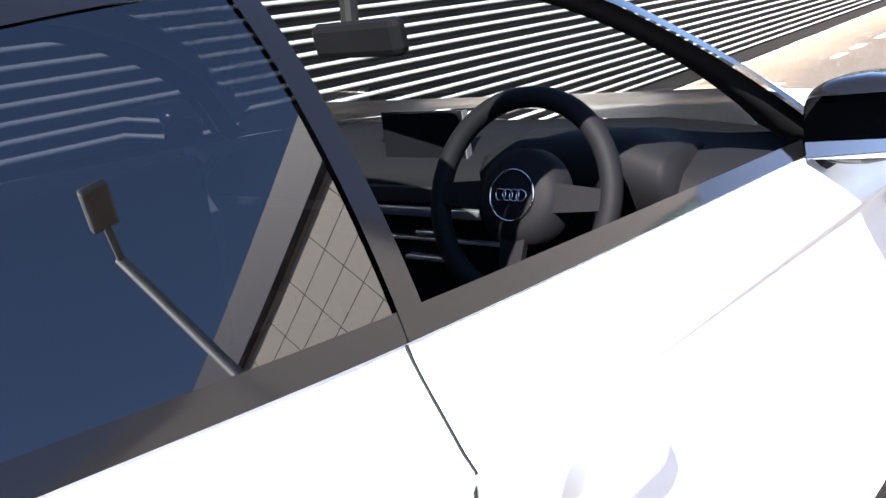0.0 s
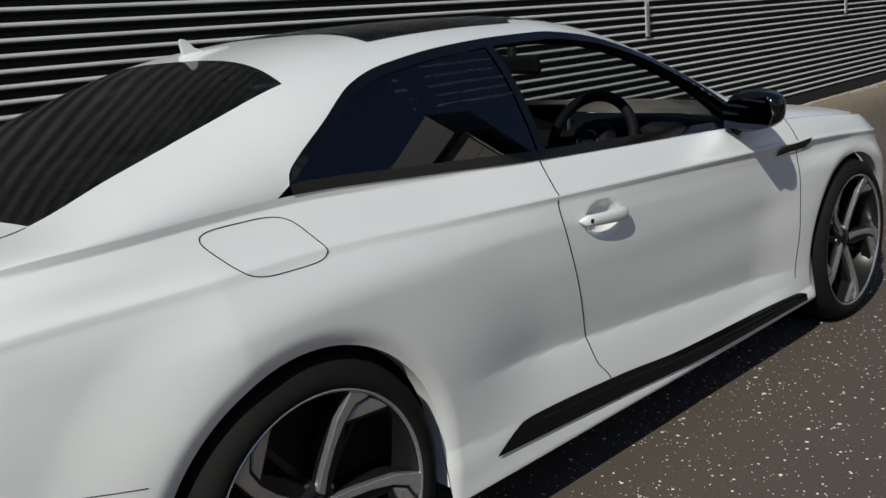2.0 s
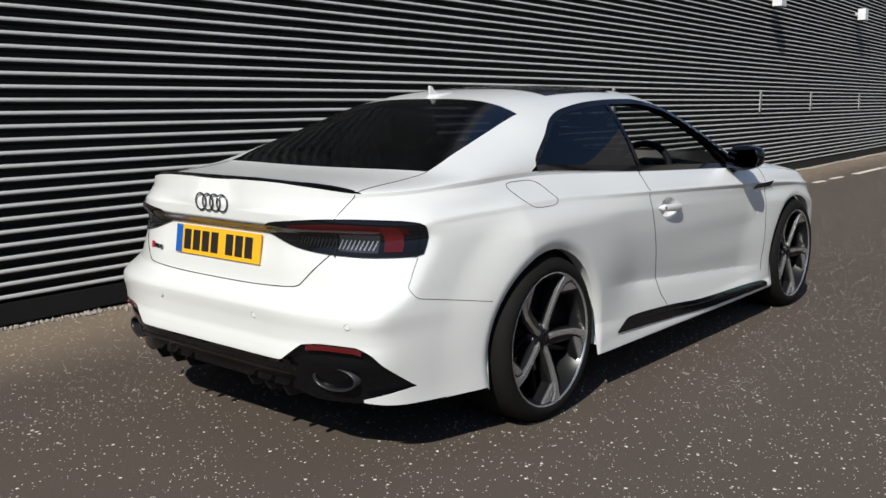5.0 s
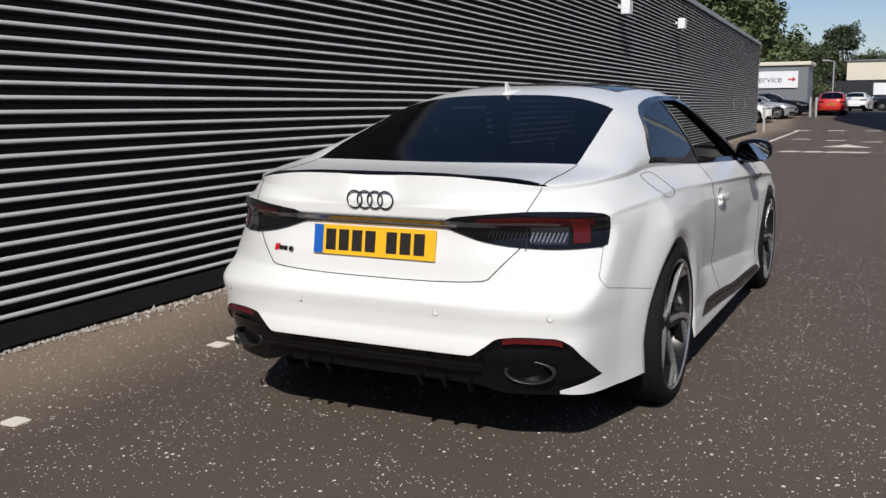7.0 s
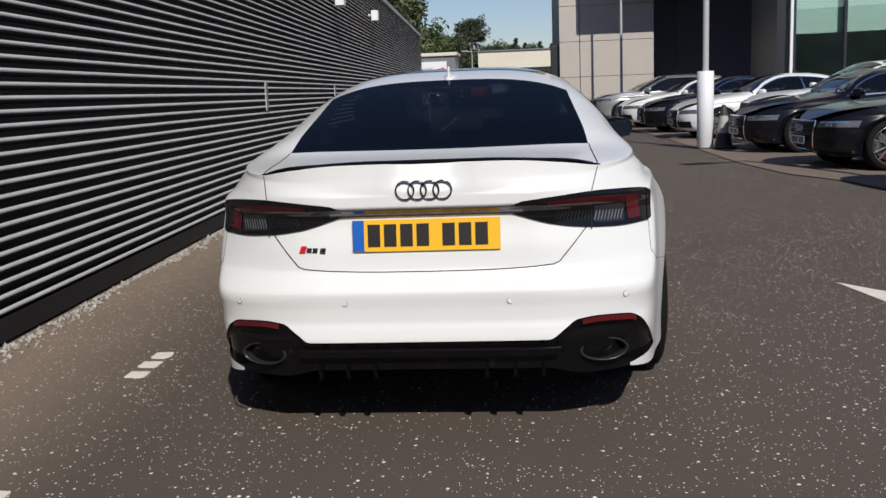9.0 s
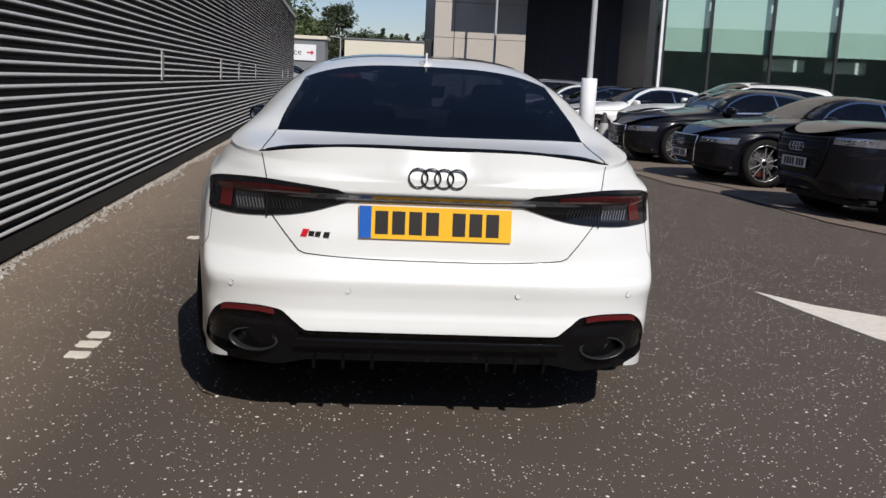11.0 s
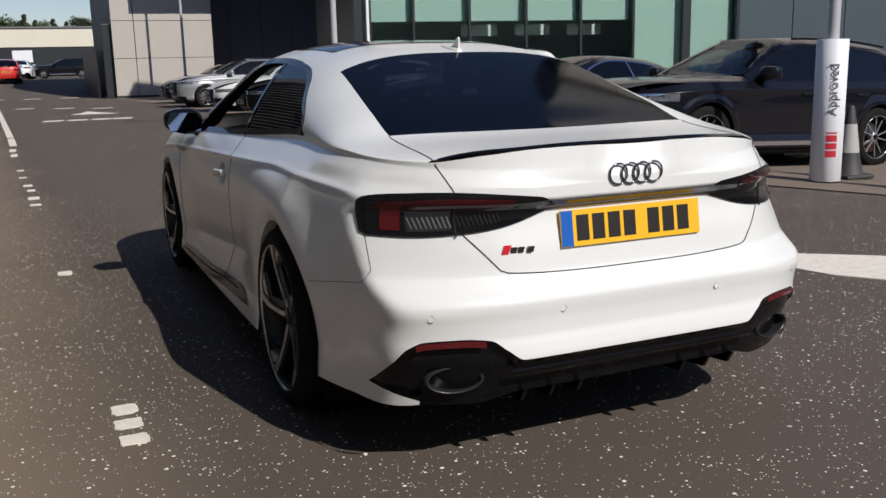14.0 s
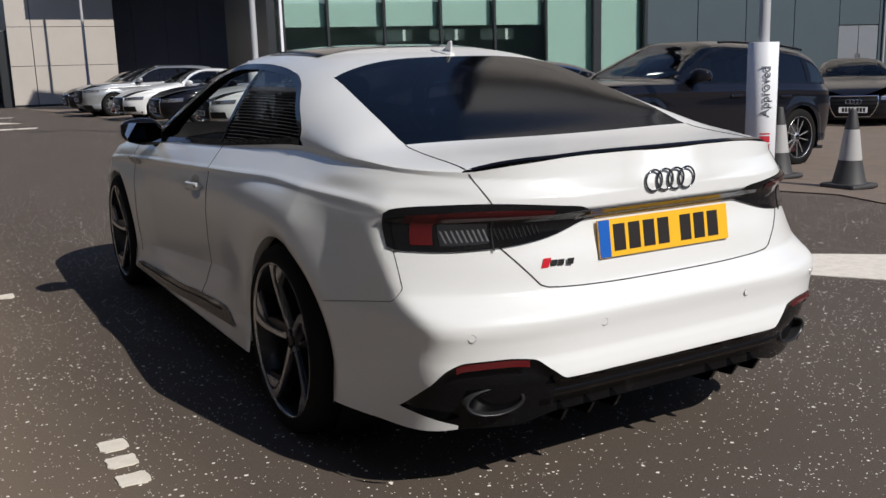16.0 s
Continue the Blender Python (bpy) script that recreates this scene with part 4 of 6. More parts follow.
def build_coupe():
    f = coupe
    car = thing("coupe", Matrix(), "white two-door sports coupe parked on asphalt beside a clad wall", "car")
    g, n = shell(car, f, WHITE, None, ((PRIVACY_GLASS, None), (PRIVACY_GLASS, None)), REAR_GLASS, FRONT_GLASS, GLOSS_BLACK)
    axles(car, f, 0.926, 0.337, 0.270, 0.275, "blade", ALLOY)
    liners(car, f)
    # lower tail: gloss black diffuser
    xs = np.concatenate((np.linspace(0, 0.4, 14), np.linspace(0.42, 0.826, 40)))
    v = np.linspace(0, 1, 14)
    base_z = 0.268 - 0.03 * step(0.4, 0.55, xs)[:, None]
    z = base_z + (f.hem(xs)[:, None] - base_z) * v
    p = on_tail(f, xs[:, None] + 0 * z, z)
    p[:, :, 1] += 0.025 * step(1.0, 0.85, v)[None, :]
    p = whole(p)
    sheet("diffuser", p, GLOSS_BLACK, car, "gloss black rear diffuser", normals=sheet_dir_back(p))
    xb = np.linspace(-0.46, 0.46, 40)
    bar = on_tail(f, xb[:, None] * np.ones((1, 5)), np.linspace(0.338, 0.356, 5)[None, :] + 0 * xb[:, None])
    sheet("diffuser_bar", bar, GLOSS_BLACK, car, normals=sheet_dir_back(bar) + np.array((0, 0, 1)) * np.linspace(-0.7, 0.9, 5)[None, :, None], lift=0.004)
    floor = p[:, 0]
    bm = bmesh.new()
    rim = [(bm.verts.new(q), bm.verts.new((q[0] * 0.96, max(q[1] + 0.28, -0.66), 0.245))) for q in floor]
    for a, b in zip(rim, rim[1:]):
        bm.faces.new((a[0], b[0], b[1], a[1]))
    part("diffuser_floor", bm, SATIN_BLACK, car)
    for x in (-0.40, -0.30, -0.20, 0.20, 0.30, 0.40):
        part("diffuser_fin", slab([(-0.955, 0.275), (-0.72, 0.25), (-0.72, 0.215), (-0.93, 0.235)], 0.012, Matrix.Translation((x - 0.006, 0, 0)) @ Matrix(((0, 0, 1, 0), (1, 0, 0, 0), (0, 1, 0, 0), (0, 0, 0, 1)))), GLOSS_BLACK, car)
    for s in (1, -1):
        x = np.linspace(0.535, 0.725, 24)
        zz = np.linspace(0, 1, 4)
        top = f.hem(x)[:, None] - 0.004
        p = on_tail(f, x[:, None] * np.ones((1, 4)), top - 0.018 * (1 - zz)[None, :])
        sheet("reflector", p, RED_LENS, car, "red rear reflector", mirror=s < 0, normals=sheet_dir_back(p), lift=0.004)
        # oval tailpipe
        e = bmesh.new()
        prof = [(1.0, 0.0), (1.0, -0.10), (0.90, -0.10), (0.88, -0.09), (0.86, 0.10), (0.0, 0.10)]
        rings = [[e.verts.new((0.089 * r * math.cos(a), h, 0.042 * r * math.sin(a))) for r, h in prof] for a in np.linspace(0, 2 * math.pi, 41)[:-1]]
        for i in range(40):
            for j in range(len(prof) - 1):
                if prof[j + 1][0] == 0:
                    continue
                e.faces.new((rings[i][j], rings[(i + 1) % 40][j], rings[(i + 1) % 40][j + 1], rings[i][j + 1]))
        ex = part("tailpipe", e, PIPE, car, "oval dark steel tailpipe", smooth=True)
        ex.location = (s * 0.592, float(on_tail(f, np.array([0.592]), np.array([0.33]))[0, 1]) + 0.116, 0.328)
        ex.rotation_euler.z = radians(13 * s)
        part("pipe_bore", lathe([(0.0, -0.06), (1.0, -0.06)], 32, Matrix.Diagonal((0.080, 1, 0.037, 1)) @ pose(0, 0, 0, 90, 0, 0) @ Matrix.Diagonal((1, 1, -1, 1))), SEAL, ex)
        # lower corner blade of the bumper
        x = np.linspace(0.705, 0.845, 14)
        lo = np.linspace(0.252, 0.226, 14)
        hi = np.linspace(0.264, 0.306, 14)
        p = on_tail(f, x[:, None] * np.ones((1, 5)), lo[:, None] + (hi - lo)[:, None] * np.linspace(0, 1, 5)[None, :])
        nb = sheet_dir_back(p)
        p = p + nb * (0.008 * step(0.85, 0.74, x) - 0.0005)[:, None, None]
        sheet("bumper_blade", p, WHITE, car, mirror=s < 0, normals=nb)
        tail_lamp(car, f, s < 0)
        # boot shut lines
        zz = np.linspace(0.962, 0.872, 14)
        ribbon("shut_line", on_tail(f, np.linspace(0.606, 0.575, 14), zz), 0.0027, SEAL, car, mirror=s < 0, outward=(0.4, -1, 0.2))
        xx = np.concatenate((np.linspace(0.560, 0.462, 12), np.linspace(0.44, 0.0, 16)))
        zl = np.concatenate((np.linspace(0.758, 0.648, 12), 0.640 - 0.014 * (1 - np.linspace(1, 0, 16) ** 3)))
        ribbon("shut_line", on_tail(f, xx, zl), 0.0034, SEAL, car, mirror=s < 0, outward=(0, -1, 0.15))
        ya = np.linspace(-0.763, -0.395, 20)
        ribbon("shut_line", f.top(ya, f.a_of_x(ya, np.linspace(0.607, 0.603, 20))), 0.0036, SEAL, car, mirror=s < 0, outward=(0, 0, 1))
        # bumper seam beside the lamp
        zz = np.linspace(0.748, 0.650, 14)
        yd = on_tail(f, np.linspace(0.797, 0.800, 14), zz)[:, 1]
        turn = np.linspace(0, math.pi / 2, 10)[1:]
        yc, zc = yd[-1] + 0.05 * (1 - np.cos(turn)), 0.650 - 0.045 * np.sin(turn)
        yy = np.linspace(yc[-1], -0.372, 20)[1:]
        ys, zs = np.concatenate((yd, yc, yy)), np.concatenate((zz, zc, 0.605 - 0.050 * (yy - yc[-1]) / (-0.372 - yc[-1])))
        ribbon("shut_line", on_side(f, ys, zs), 0.0015, SEAL, car, mirror=s < 0, lift=0.001, outward=(0.75, -0.65, 0))
        # door shut lines
        zz = np.linspace(0.225, 0.955, 60)
        ribbon("shut_line", on_side(f, door_edge(zz), zz), 0.0027, SEAL, car, mirror=s < 0, outward=(1, 0, 0.15))
        zz = np.linspace(0.30, 0.90, 40)
        ribbon("shut_line", on_side(f, 2.27 - 0.02 * step(0.5, 0.3, zz), zz), 0.0027, SEAL, car, mirror=s < 0, outward=(1, 0, 0.15))
        # sill blade
        t = np.linspace(0, 1, 50)[:, None]
        y0 = 0.53 + 1.78 * t
        k = np.linspace(0, 1, 5)[None, :]
        lo = C((0.53, 0.258), (1.07, 0.232), (1.6, 0.206), (2.31, 0.200))(y0)
        hi = C((0.53, 0.262), (0.60, 0.296), (0.66, 0.313), (1.085, 0.294), (1.4, 0.268), (2.25, 0.238), (2.31, 0.222))(y0)
        p = on_side(f, y0 + 0 * k, lo + (hi - lo) * k)
        sheet("sill_blade", p, GLOSS_BLACK, car, "gloss black sill trim", mirror=s < 0, lift=0.006, flip=grid_normals(p)[25, 2, 0] < 0)
        yb = np.linspace(0.72, 2.22, 40)
        ribbon("blade_groove", on_side(f, yb, C((0.72, 0.292), (1.085, 0.272), (1.4, 0.247), (2.22, 0.222))(yb)), 0.006, SEAL, car, mirror=s < 0, lift=0.0085, outward=(1, 0, 0.1))
        door_handle(car, f, s)
        # wing vent badge
        y = np.linspace(2.10, 2.33, 8)
        p = on_side(f, y[:, None] + np.linspace(0.0, 0.05, 3)[None, :], (0.788 + 0.0 * y)[:, None] + np.linspace(0.0, 0.030, 3)[None, :])
        sheet("wing_vent", p, GLOSS_BLACK, car, mirror=s < 0, lift=0.006, flip=grid_normals(p)[4, 1, 0] < 0)
    # fuel flap on the driver's side
    a = np.linspace(0, 2 * math.pi, 64)
    sq = lambda v: np.sign(v) * np.abs(v) ** 0.5
    zz = 0.920 + 0.050 * sq(np.sin(a))
    yy = -0.01 + (0.112 - 0.12 * (0.92 - zz)) * sq(np.cos(a)) - 0.62 * (zz - 0.92) + 0.0 * a
    zz = np.minimum(zz, f.belt(yy) - 0.012)
    ribbon("fuel_flap_line", on_side(f, yy, zz), 0.0018, SEAL, car, outward=(1, 0, 0.6))
    # light strip, plate, badges
    x = np.linspace(-0.34, 0.34, 30)
    p = on_tail(f, x[:, None] * np.ones((1, 4)), 0.822 + 0.026 * np.linspace(0, 1, 4)[None, :] + 0 * x[:, None])
    sheet("light_strip", p, DARK_CHROME, car, "dark strip between the tail lamps", normals=sheet_dir_back(p), lift=0.006)
    number_plate(car, pose(0, -0.9205, 0.7535, 82, 0, 0), PLATE_YELLOW)
    four_rings("ring_badge", car, pose(0, -0.942, 0.912, 90, 0, 0))
    y0 = float(on_tail(f, np.array([-0.41]), np.array([0.705]))[0, 1])
    y1 = float(on_tail(f, np.array([-0.46]), np.array([0.705]))[0, 1])
    here = Matrix.Translation((-0.404, y0 - 0.0015, 0.7085)) @ pose(0, 0, 0, 90, 0, -math.degrees(math.atan2(y1 - y0, 0.05)))
    badge = part("model_badge", slab([(-0.054, -0.0135), (-0.032, -0.0135), (-0.022, 0.0135), (-0.044, 0.0135)], 0.004, here), BADGE_RED, car, "red and grey model badge")
    for x0, x1 in ((-0.026, -0.007), (-0.003, 0.015), (0.026, 0.046)):
        part("badge_bar", slab([(x0, -0.010), (x1, -0.010), (x1 + 0.004, 0.007), (x0 + 0.004, 0.007)], 0.004, here), DARK_CHROME, badge)
    # spoiler lip
    x = np.linspace(-0.612, 0.612, 50)
    fx = np.abs(x) / 0.606
    y = -0.925 + 0.162 * fx ** 2.7
    ribbon("spoiler_lip", np.stack((x, y + 0.004, f.ridge(y) - 0.001 - (f.ridge(y) - f.belt(y)) * fx ** 6), -1), 0.014, GLOSS_BLACK, car, "gloss black boot spoiler lip", lift=0.005, outward=(0, -0.5, 1))
    # parking sensors
    for x in (-0.69, -0.29, 0.29, 0.69):
        q = on_tail(f, np.array([x]), np.array([0.528]))[0]
        at = Matrix.Translation(q) @ pose(0, 0, 0, 90, 0, 44 * x)
        sensor = part("parking_sensor", lathe([(0.0, 0.0006), (0.010, 0.0005), (0.0110, -0.001)], 16, at), WHITE, car)
        part("sensor_ring", torus(0.0112, 0.0008, at, 24, 6), CHROME, sensor)
    # aerial fin: a low foot and a thin upright blade
    bm = bmesh.new()
    rows = []
    for t in np.linspace(0, 1, 12):
        yy = 0.318 + 0.150 * t
        zr = float(f.ridge(yy))
        wide = 0.034 * math.sin(math.pi * (0.16 + 0.78 * (1 - t))) ** 0.6
        h = 0.013 * (1 - 0.7 * t)
        rows.append([bm.verts.new((x, yy, zr + z)) for x, z in ((-wide, -0.006), (-wide * 0.9, h * 0.5), (-wide * 0.5, h), (0, h * 1.15), (wide * 0.5, h), (wide * 0.9, h * 0.5), (wide, -0.006))])
    for a, b in zip(rows, rows[1:]):
        for k in range(6):
            bm.faces.new((a[k], b[k], b[k + 1], a[k + 1]))
    bm.faces.new(rows[0])
    bm.faces.new(rows[-1][::-1])
    fin = part("aerial_fin", bm, WHITE, car, smooth=False)
    zr = float(f.ridge(0.33))
    upright = Matrix.Translation((-0.004, 0, 0)) @ Matrix(((0, 0, 1, 0), (1, 0, 0, 0), (0, 1, 0, 0), (0, 0, 0, 1)))
    part("fin_blade", slab([(0.325, zr + 0.004), (0.320, zr + 0.050), (0.326, zr + 0.057), (0.340, zr + 0.054), (0.366, zr + 0.030), (0.410, zr + 0.016)], 0.008, upright, 0.002), WHITE, fin)
    # dark glass roof panel
    rp = whole(between(f, lambda t: 0.62 + 0 * t, lambda t: 1.30 - 0.09 * t ** 2, lambda y: 0.46 + 0 * y))
    sheet("sunroof", rp, GLOSS_BLACK, car, "dark glass sunroof", normals=sheet_dir(rp), lift=0.003)
    door_mirror(car, f, GLOSS_BLACK, 1.90, 0.90, 0.815)
    cabin(car)
    return car


def sheet_dir_back(p):
    n = grid_normals(p)
    c = n[p.shape[0] // 2, p.shape[1] // 2]
    return -n if c[1] > 0 else n


def tail_lamp(car, f, mir):
    inner, outer = 0.295, 0.806
    top = C((0.295, 0.851), (0.34, 0.864), (0.58, 0.882), (0.72, 0.875), (0.79, 0.866), (0.818, 0.846))
    low = C((0.295, 0.824), (0.34, 0.806), (0.45, 0.774), (0.56, 0.757), (0.70, 0.747), (0.79, 0.750), (0.818, 0.768))

    def zone(x0, x1, t0, t1, nx=40, nz=8, lean=0.0):
        x = np.linspace(x0, x1, nx)[:, None]
        t = np.linspace(0, 1, nz)[None, :]
        lo, hi = low(x), top(x)
        zz = lo + (hi - lo) * (t0(x) * (1 - t) + t1(x) * t)
        return on_tail(f, x + 0 * zz + lean * (t - 0.5), zz)

    c = lambda v: (lambda x: v + 0 * x)
    p = zone(inner, outer, c(0.0), c(1.0))
    nn = sheet_dir_back(p)
    sheet("tail_lamp", p, SMOKED_LENS, car, "smoked tail lamp with red light bar", mirror=mir, normals=nn, lift=0.006)
    lamp = car.children[-1]
    bar = zone(0.42, 0.765, c(0.66), c(0.86), 30, 4)
    sheet("light_bar", bar, DARK_RED_LENS, lamp, mirror=mir, normals=sheet_dir_back(bar), lift=0.0075)
    end = zone(0.705, 0.752, c(0.14), c(0.86), 10, 10, -0.010)
    sheet("light_block", end, RED_LENS, lamp, "red light block", mirror=mir, normals=sheet_dir_back(end), lift=0.0085)
    refl = zone(0.585, 0.695, c(0.12), c(0.60), 14, 4)
    sheet("lamp_reflector", refl, CLEAR_LENS, lamp, mirror=mir, normals=sheet_dir_back(refl), lift=0.0072)
    for i in range(20):
        x0 = 0.455 + 0.0120 * i
        if abs(x0 - 0.578) < 0.008:
            continue
        fin = zone(x0, x0 + (0.0030 if i < 10 else 0.0042), c(0.18), c(0.44), 2, 3, 0.009)
        sheet("lamp_fin", fin, CLEAR_LENS if i < 10 else FIN_LENS, lamp, mirror=mir, normals=sheet_dir_back(fin), lift=0.0082)
    ribbon("lamp_split", on_tail(f, 0.578 + 0 * np.linspace(0, 1, 8), np.linspace(0.75, 0.861, 8)) + (0, -0.008, 0), 0.004, SEAL, lamp, mirror=mir, outward=(0.3, -1, 0))
    zz = np.linspace(0.75, 0.861, 8)
    ribbon("lamp_split", on_tail(f, 0.79 + 0 * zz, zz) + (0.003, -0.007, 0), 0.003, GLOSS_BLACK, lamp, mirror=mir, outward=(0.8, -0.6, 0))


def door_handle(car, f, s):
    y0, y1, zc = 0.946, 1.166, 0.780
    bow = part("door_handle", handle_bar(f, s, y0, y1, zc), WHITE, car, smooth=True)
    key = Matrix.Translation((s * (float(f.half(0.9, zc)) + 0.026), y0 + 0.026, zc + 0.002)) @ pose(0, 0, 0, 0, 90 * s, 0)
    part("key_hole", lathe([(0, 0.002), (0.006, 0.002), (0.007, -0.004)], 12, key), SEAL, bow)


def handle_bar(f, s, y0, y1, zc):
    out = f.half(0.9, zc)
    bm = bmesh.new()
    n, k = 22, 12
    rows = []
    for i in range(n):
        t = i / (n - 1)
        y = y0 + (y1 - y0) * t
        end = min(1, (12 * t + 0.02) ** 0.5, (9 * (1 - t) + 0.02) ** 0.5)
        x = float(out) + 0.002 + 0.020 * math.sin(math.pi * min(1, max(0, t))) ** 0.35
        hz, hx = (0.0165 + 0.004 * t) * end, 0.011 * end
        rows.append([bm.verts.new((s * (x + hx * math.cos(2 * math.pi * j / k)), y, zc - 0.004 - 0.014 * (t - 0.5) + hz * math.sin(2 * math.pi * j / k))) for j in range(k)])
    for a, b in zip(rows, rows[1:]):
        for j in range(k):
            bm.faces.new((a[j], a[(j + 1) % k], b[(j + 1) % k], b[j]))
    bm.faces.new(rows[0])
    bm.faces.new(rows[-1][::-1])
    return bm


def cabin(car):
    """Dashboard, steering wheel, screen, seats and mirror, seen through the side windows."""
    p = lambda n, bm, m, lab="", sm=False: part(n, bm, m, car, lab, sm)
    p("cabin_floor", bbox(-0.80, 0.80, -0.45, 2.1, 0.26, 0.34), LEATHER)
    def dash(x0, x1, prof, name, label=""):
        bm = bmesh.new()
        n = 24
        rows = []
        for k in range(n + 1):
            x = x0 + (x1 - x0) * k / n
            ease = min(1, 5 * min(k, n - k) / n)
            rows.append([bm.verts.new((x, y, 0.62 + (z - 0.62) * (0.9 + 0.1 * ease))) for y, z in prof])
        for a, b in zip(rows, rows[1:]):
            for q in range(len(prof) - 1):
                bm.faces.new((a[q], b[q], b[q + 1], a[q + 1]))
        bm.faces.new(rows[0])
        bm.faces.new(rows[-1][::-1])
        return p(name, bm, LEATHER, label, True)

    dash(-0.76, 0.76, [(1.95, 0.50), (1.91, 0.62), (1.925, 0.72), (1.89, 0.80), (1.89, 0.85), (1.92, 0.885), (1.99, 0.915), (2.07, 0.93), (2.20, 0.93)], "dashboard", "black dashboard with silver trim")
    dash(0.20, 0.60, [(1.89, 0.80), (1.845, 0.86), (1.84, 0.915), (1.865, 0.945), (1.94, 0.955), (2.07, 0.93)], "instrument_hood")
    p("dash_trim", bbox(-0.73, 0.22, 1.882, 1.896, 0.768, 0.790, 0.003), GREY_TRIM)
    p("dash_trim", bbox(-0.30, 0.22, 1.905, 1.922, 0.705, 0.713, 0.002), GREY_TRIM)
    p("air_vent", bbox(-0.40, 0.20, 1.88, 1.89, 0.80, 0.838, 0.004), SATIN_BLACK)
    sc = p("display_screen", bbox(-0.135, 0.10, 1.935, 1.948, 0.875, 0.995, 0.004), SCREEN, "dark central display screen")
    part("screen_rim", bbox(0.10, 0.104, 1.933, 1.950, 0.875, 0.995), GREY_TRIM, sc)
    for zz, k in ((0.66, 3), (0.72, 1)):
        p("console_button", bbox(-0.06 * k / 3 - 0.02, 0.06 * k / 3 + 0.02, 1.895, 1.92, zz, zz + 0.012, 0.003), GREY_TRIM)
    p("centre_console", bbox(-0.13, 0.13, 0.55, 1.72, 0.34, 0.60, 0.03), LEATHER)
    sw = new("steering_wheel")
    sw.parent = car
    sw.matrix_basis = pose(0.40, 1.685, 0.878, 70, 0, 0)
    part("wheel_rim", torus(0.178, 0.0195, Matrix(), 56, 12), LEATHER, sw, smooth=True)
    part("wheel_hub", lathe([(0.0, 0.03), (0.060, 0.026), (0.085, 0.010), (0.09, -0.03)], 32), LEATHER, sw, smooth=True)
    part("hub_ring", torus(0.045, 0.0018, pose(0, 0, 0.029), 40, 8), CHROME, sw, smooth=True)
    for a in (0, 180, 270):
        part("wheel_spoke", slab([(0.05, -0.028), (0.17, -0.018), (0.17, 0.018), (0.05, 0.028)], 0.014, pose(0, 0, 0, 0, 0, a)), LEATHER, sw)
    four_rings("ring_badge", sw, pose(0, 0, 0.031), 0.010, 0.014, CHROME, 0.001)
    rim = lathe([(0.176, 0.018), (0.196, 0.0), (0.176, -0.018), (0.165, 0.0), (0.176, 0.018)], 8, start=-25, turn=30)
    part("rim_insert", rim, GREY_TRIM, sw)
    p("rear_view_mirror", box(bmesh.new(), (0.30, 0.035, 0.072), pose(0.03, 1.72, 1.172, 8, 0, -14), 0.015), LEATHER)
    p("mirror_stalk", tube([(0.0, 1.735, 1.19), (0.0, 1.74, 1.255)], 0.018), SATIN_BLACK)
    for s in (1, -1):
        seat = new("front_seat")
        seat.parent = car
        seat.matrix_basis = pose(s * 0.38, 0.95, 0.34)
        part("cushion", bbox(-0.25, 0.25, -0.15, 0.42, 0.04, 0.22, 0.06), LEATHER, seat)
        part("backrest", box(bmesh.new(), (0.50, 0.14, 0.62), pose(0, -0.22, 0.46, 14, 0, 0), 0.05), LEATHER, seat)
        part("headrest", box(bmesh.new(), (0.27, 0.10, 0.18), pose(0, -0.32, 0.80, 12, 0, 0), 0.035), LEATHER, seat)
        part("door_lining", bbox(s * 0.80 - 0.03, s * 0.80 + 0.03, -0.3, 1.9, 0.34, 0.90, 0.02), LEATHER, car)
    part("rear_bench", bbox(-0.62, 0.62, -0.15, 0.35, 0.40, 0.58, 0.06), LEATHER, car)
    part("rear_bench_back", box(bmesh.new(), (1.24, 0.16, 0.55), pose(0, -0.22, 0.78, 18, 0, 0), 0.05), LEATHER, car)
    part("parcel_shelf", bbox(-0.62, 0.62, -0.72, -0.22, 0.92, 0.945), LEATHER, car)
    f = coupe
    hl = whole(between(f, lambda t: 0.29 + 0 * t, lambda t: 1.31 - 0.09 * t ** 2, lambda y: 0.54 + 0 * y))
    sheet("headlining", hl - (0, 0, 0.022), LEATHER, car, normals=sheet_dir(hl))


coupe_car = build_coupe()


# ---------------------------------------------------------------- the other cars
def on_nose(form, x, z):
    """The point of the rounded nose with this x and z."""
    x, z = np.broadcast_arrays(np.asarray(x, float), np.asarray(z, float))
    lo, hi = np.full(x.shape, form.nose_c - 0.1), form.nose(z) + 0 * x
    for _ in range(40):
        mid = (lo + hi) / 2
        inside = form.at(mid, z) > np.abs(x)
        lo, hi = np.where(inside, mid, lo), np.where(inside, hi, mid)
    return np.stack((x, (lo + hi) / 2, z), -1)


def front_dir(p):
    n = grid_normals(p)
    return -n if n[p.shape[0] // 2, p.shape[1] // 2, 1] < 0 else n


def nose_zone(form, x0, x1, z0, z1, nx=20, nz=8):
    x = np.linspace(x0, x1, nx)[:, None]
    t = np.linspace(0, 1, nz)[None, :]
    return on_nose(form, x + 0 * t, z0(x) * (1 - t) + z1(x) * t)


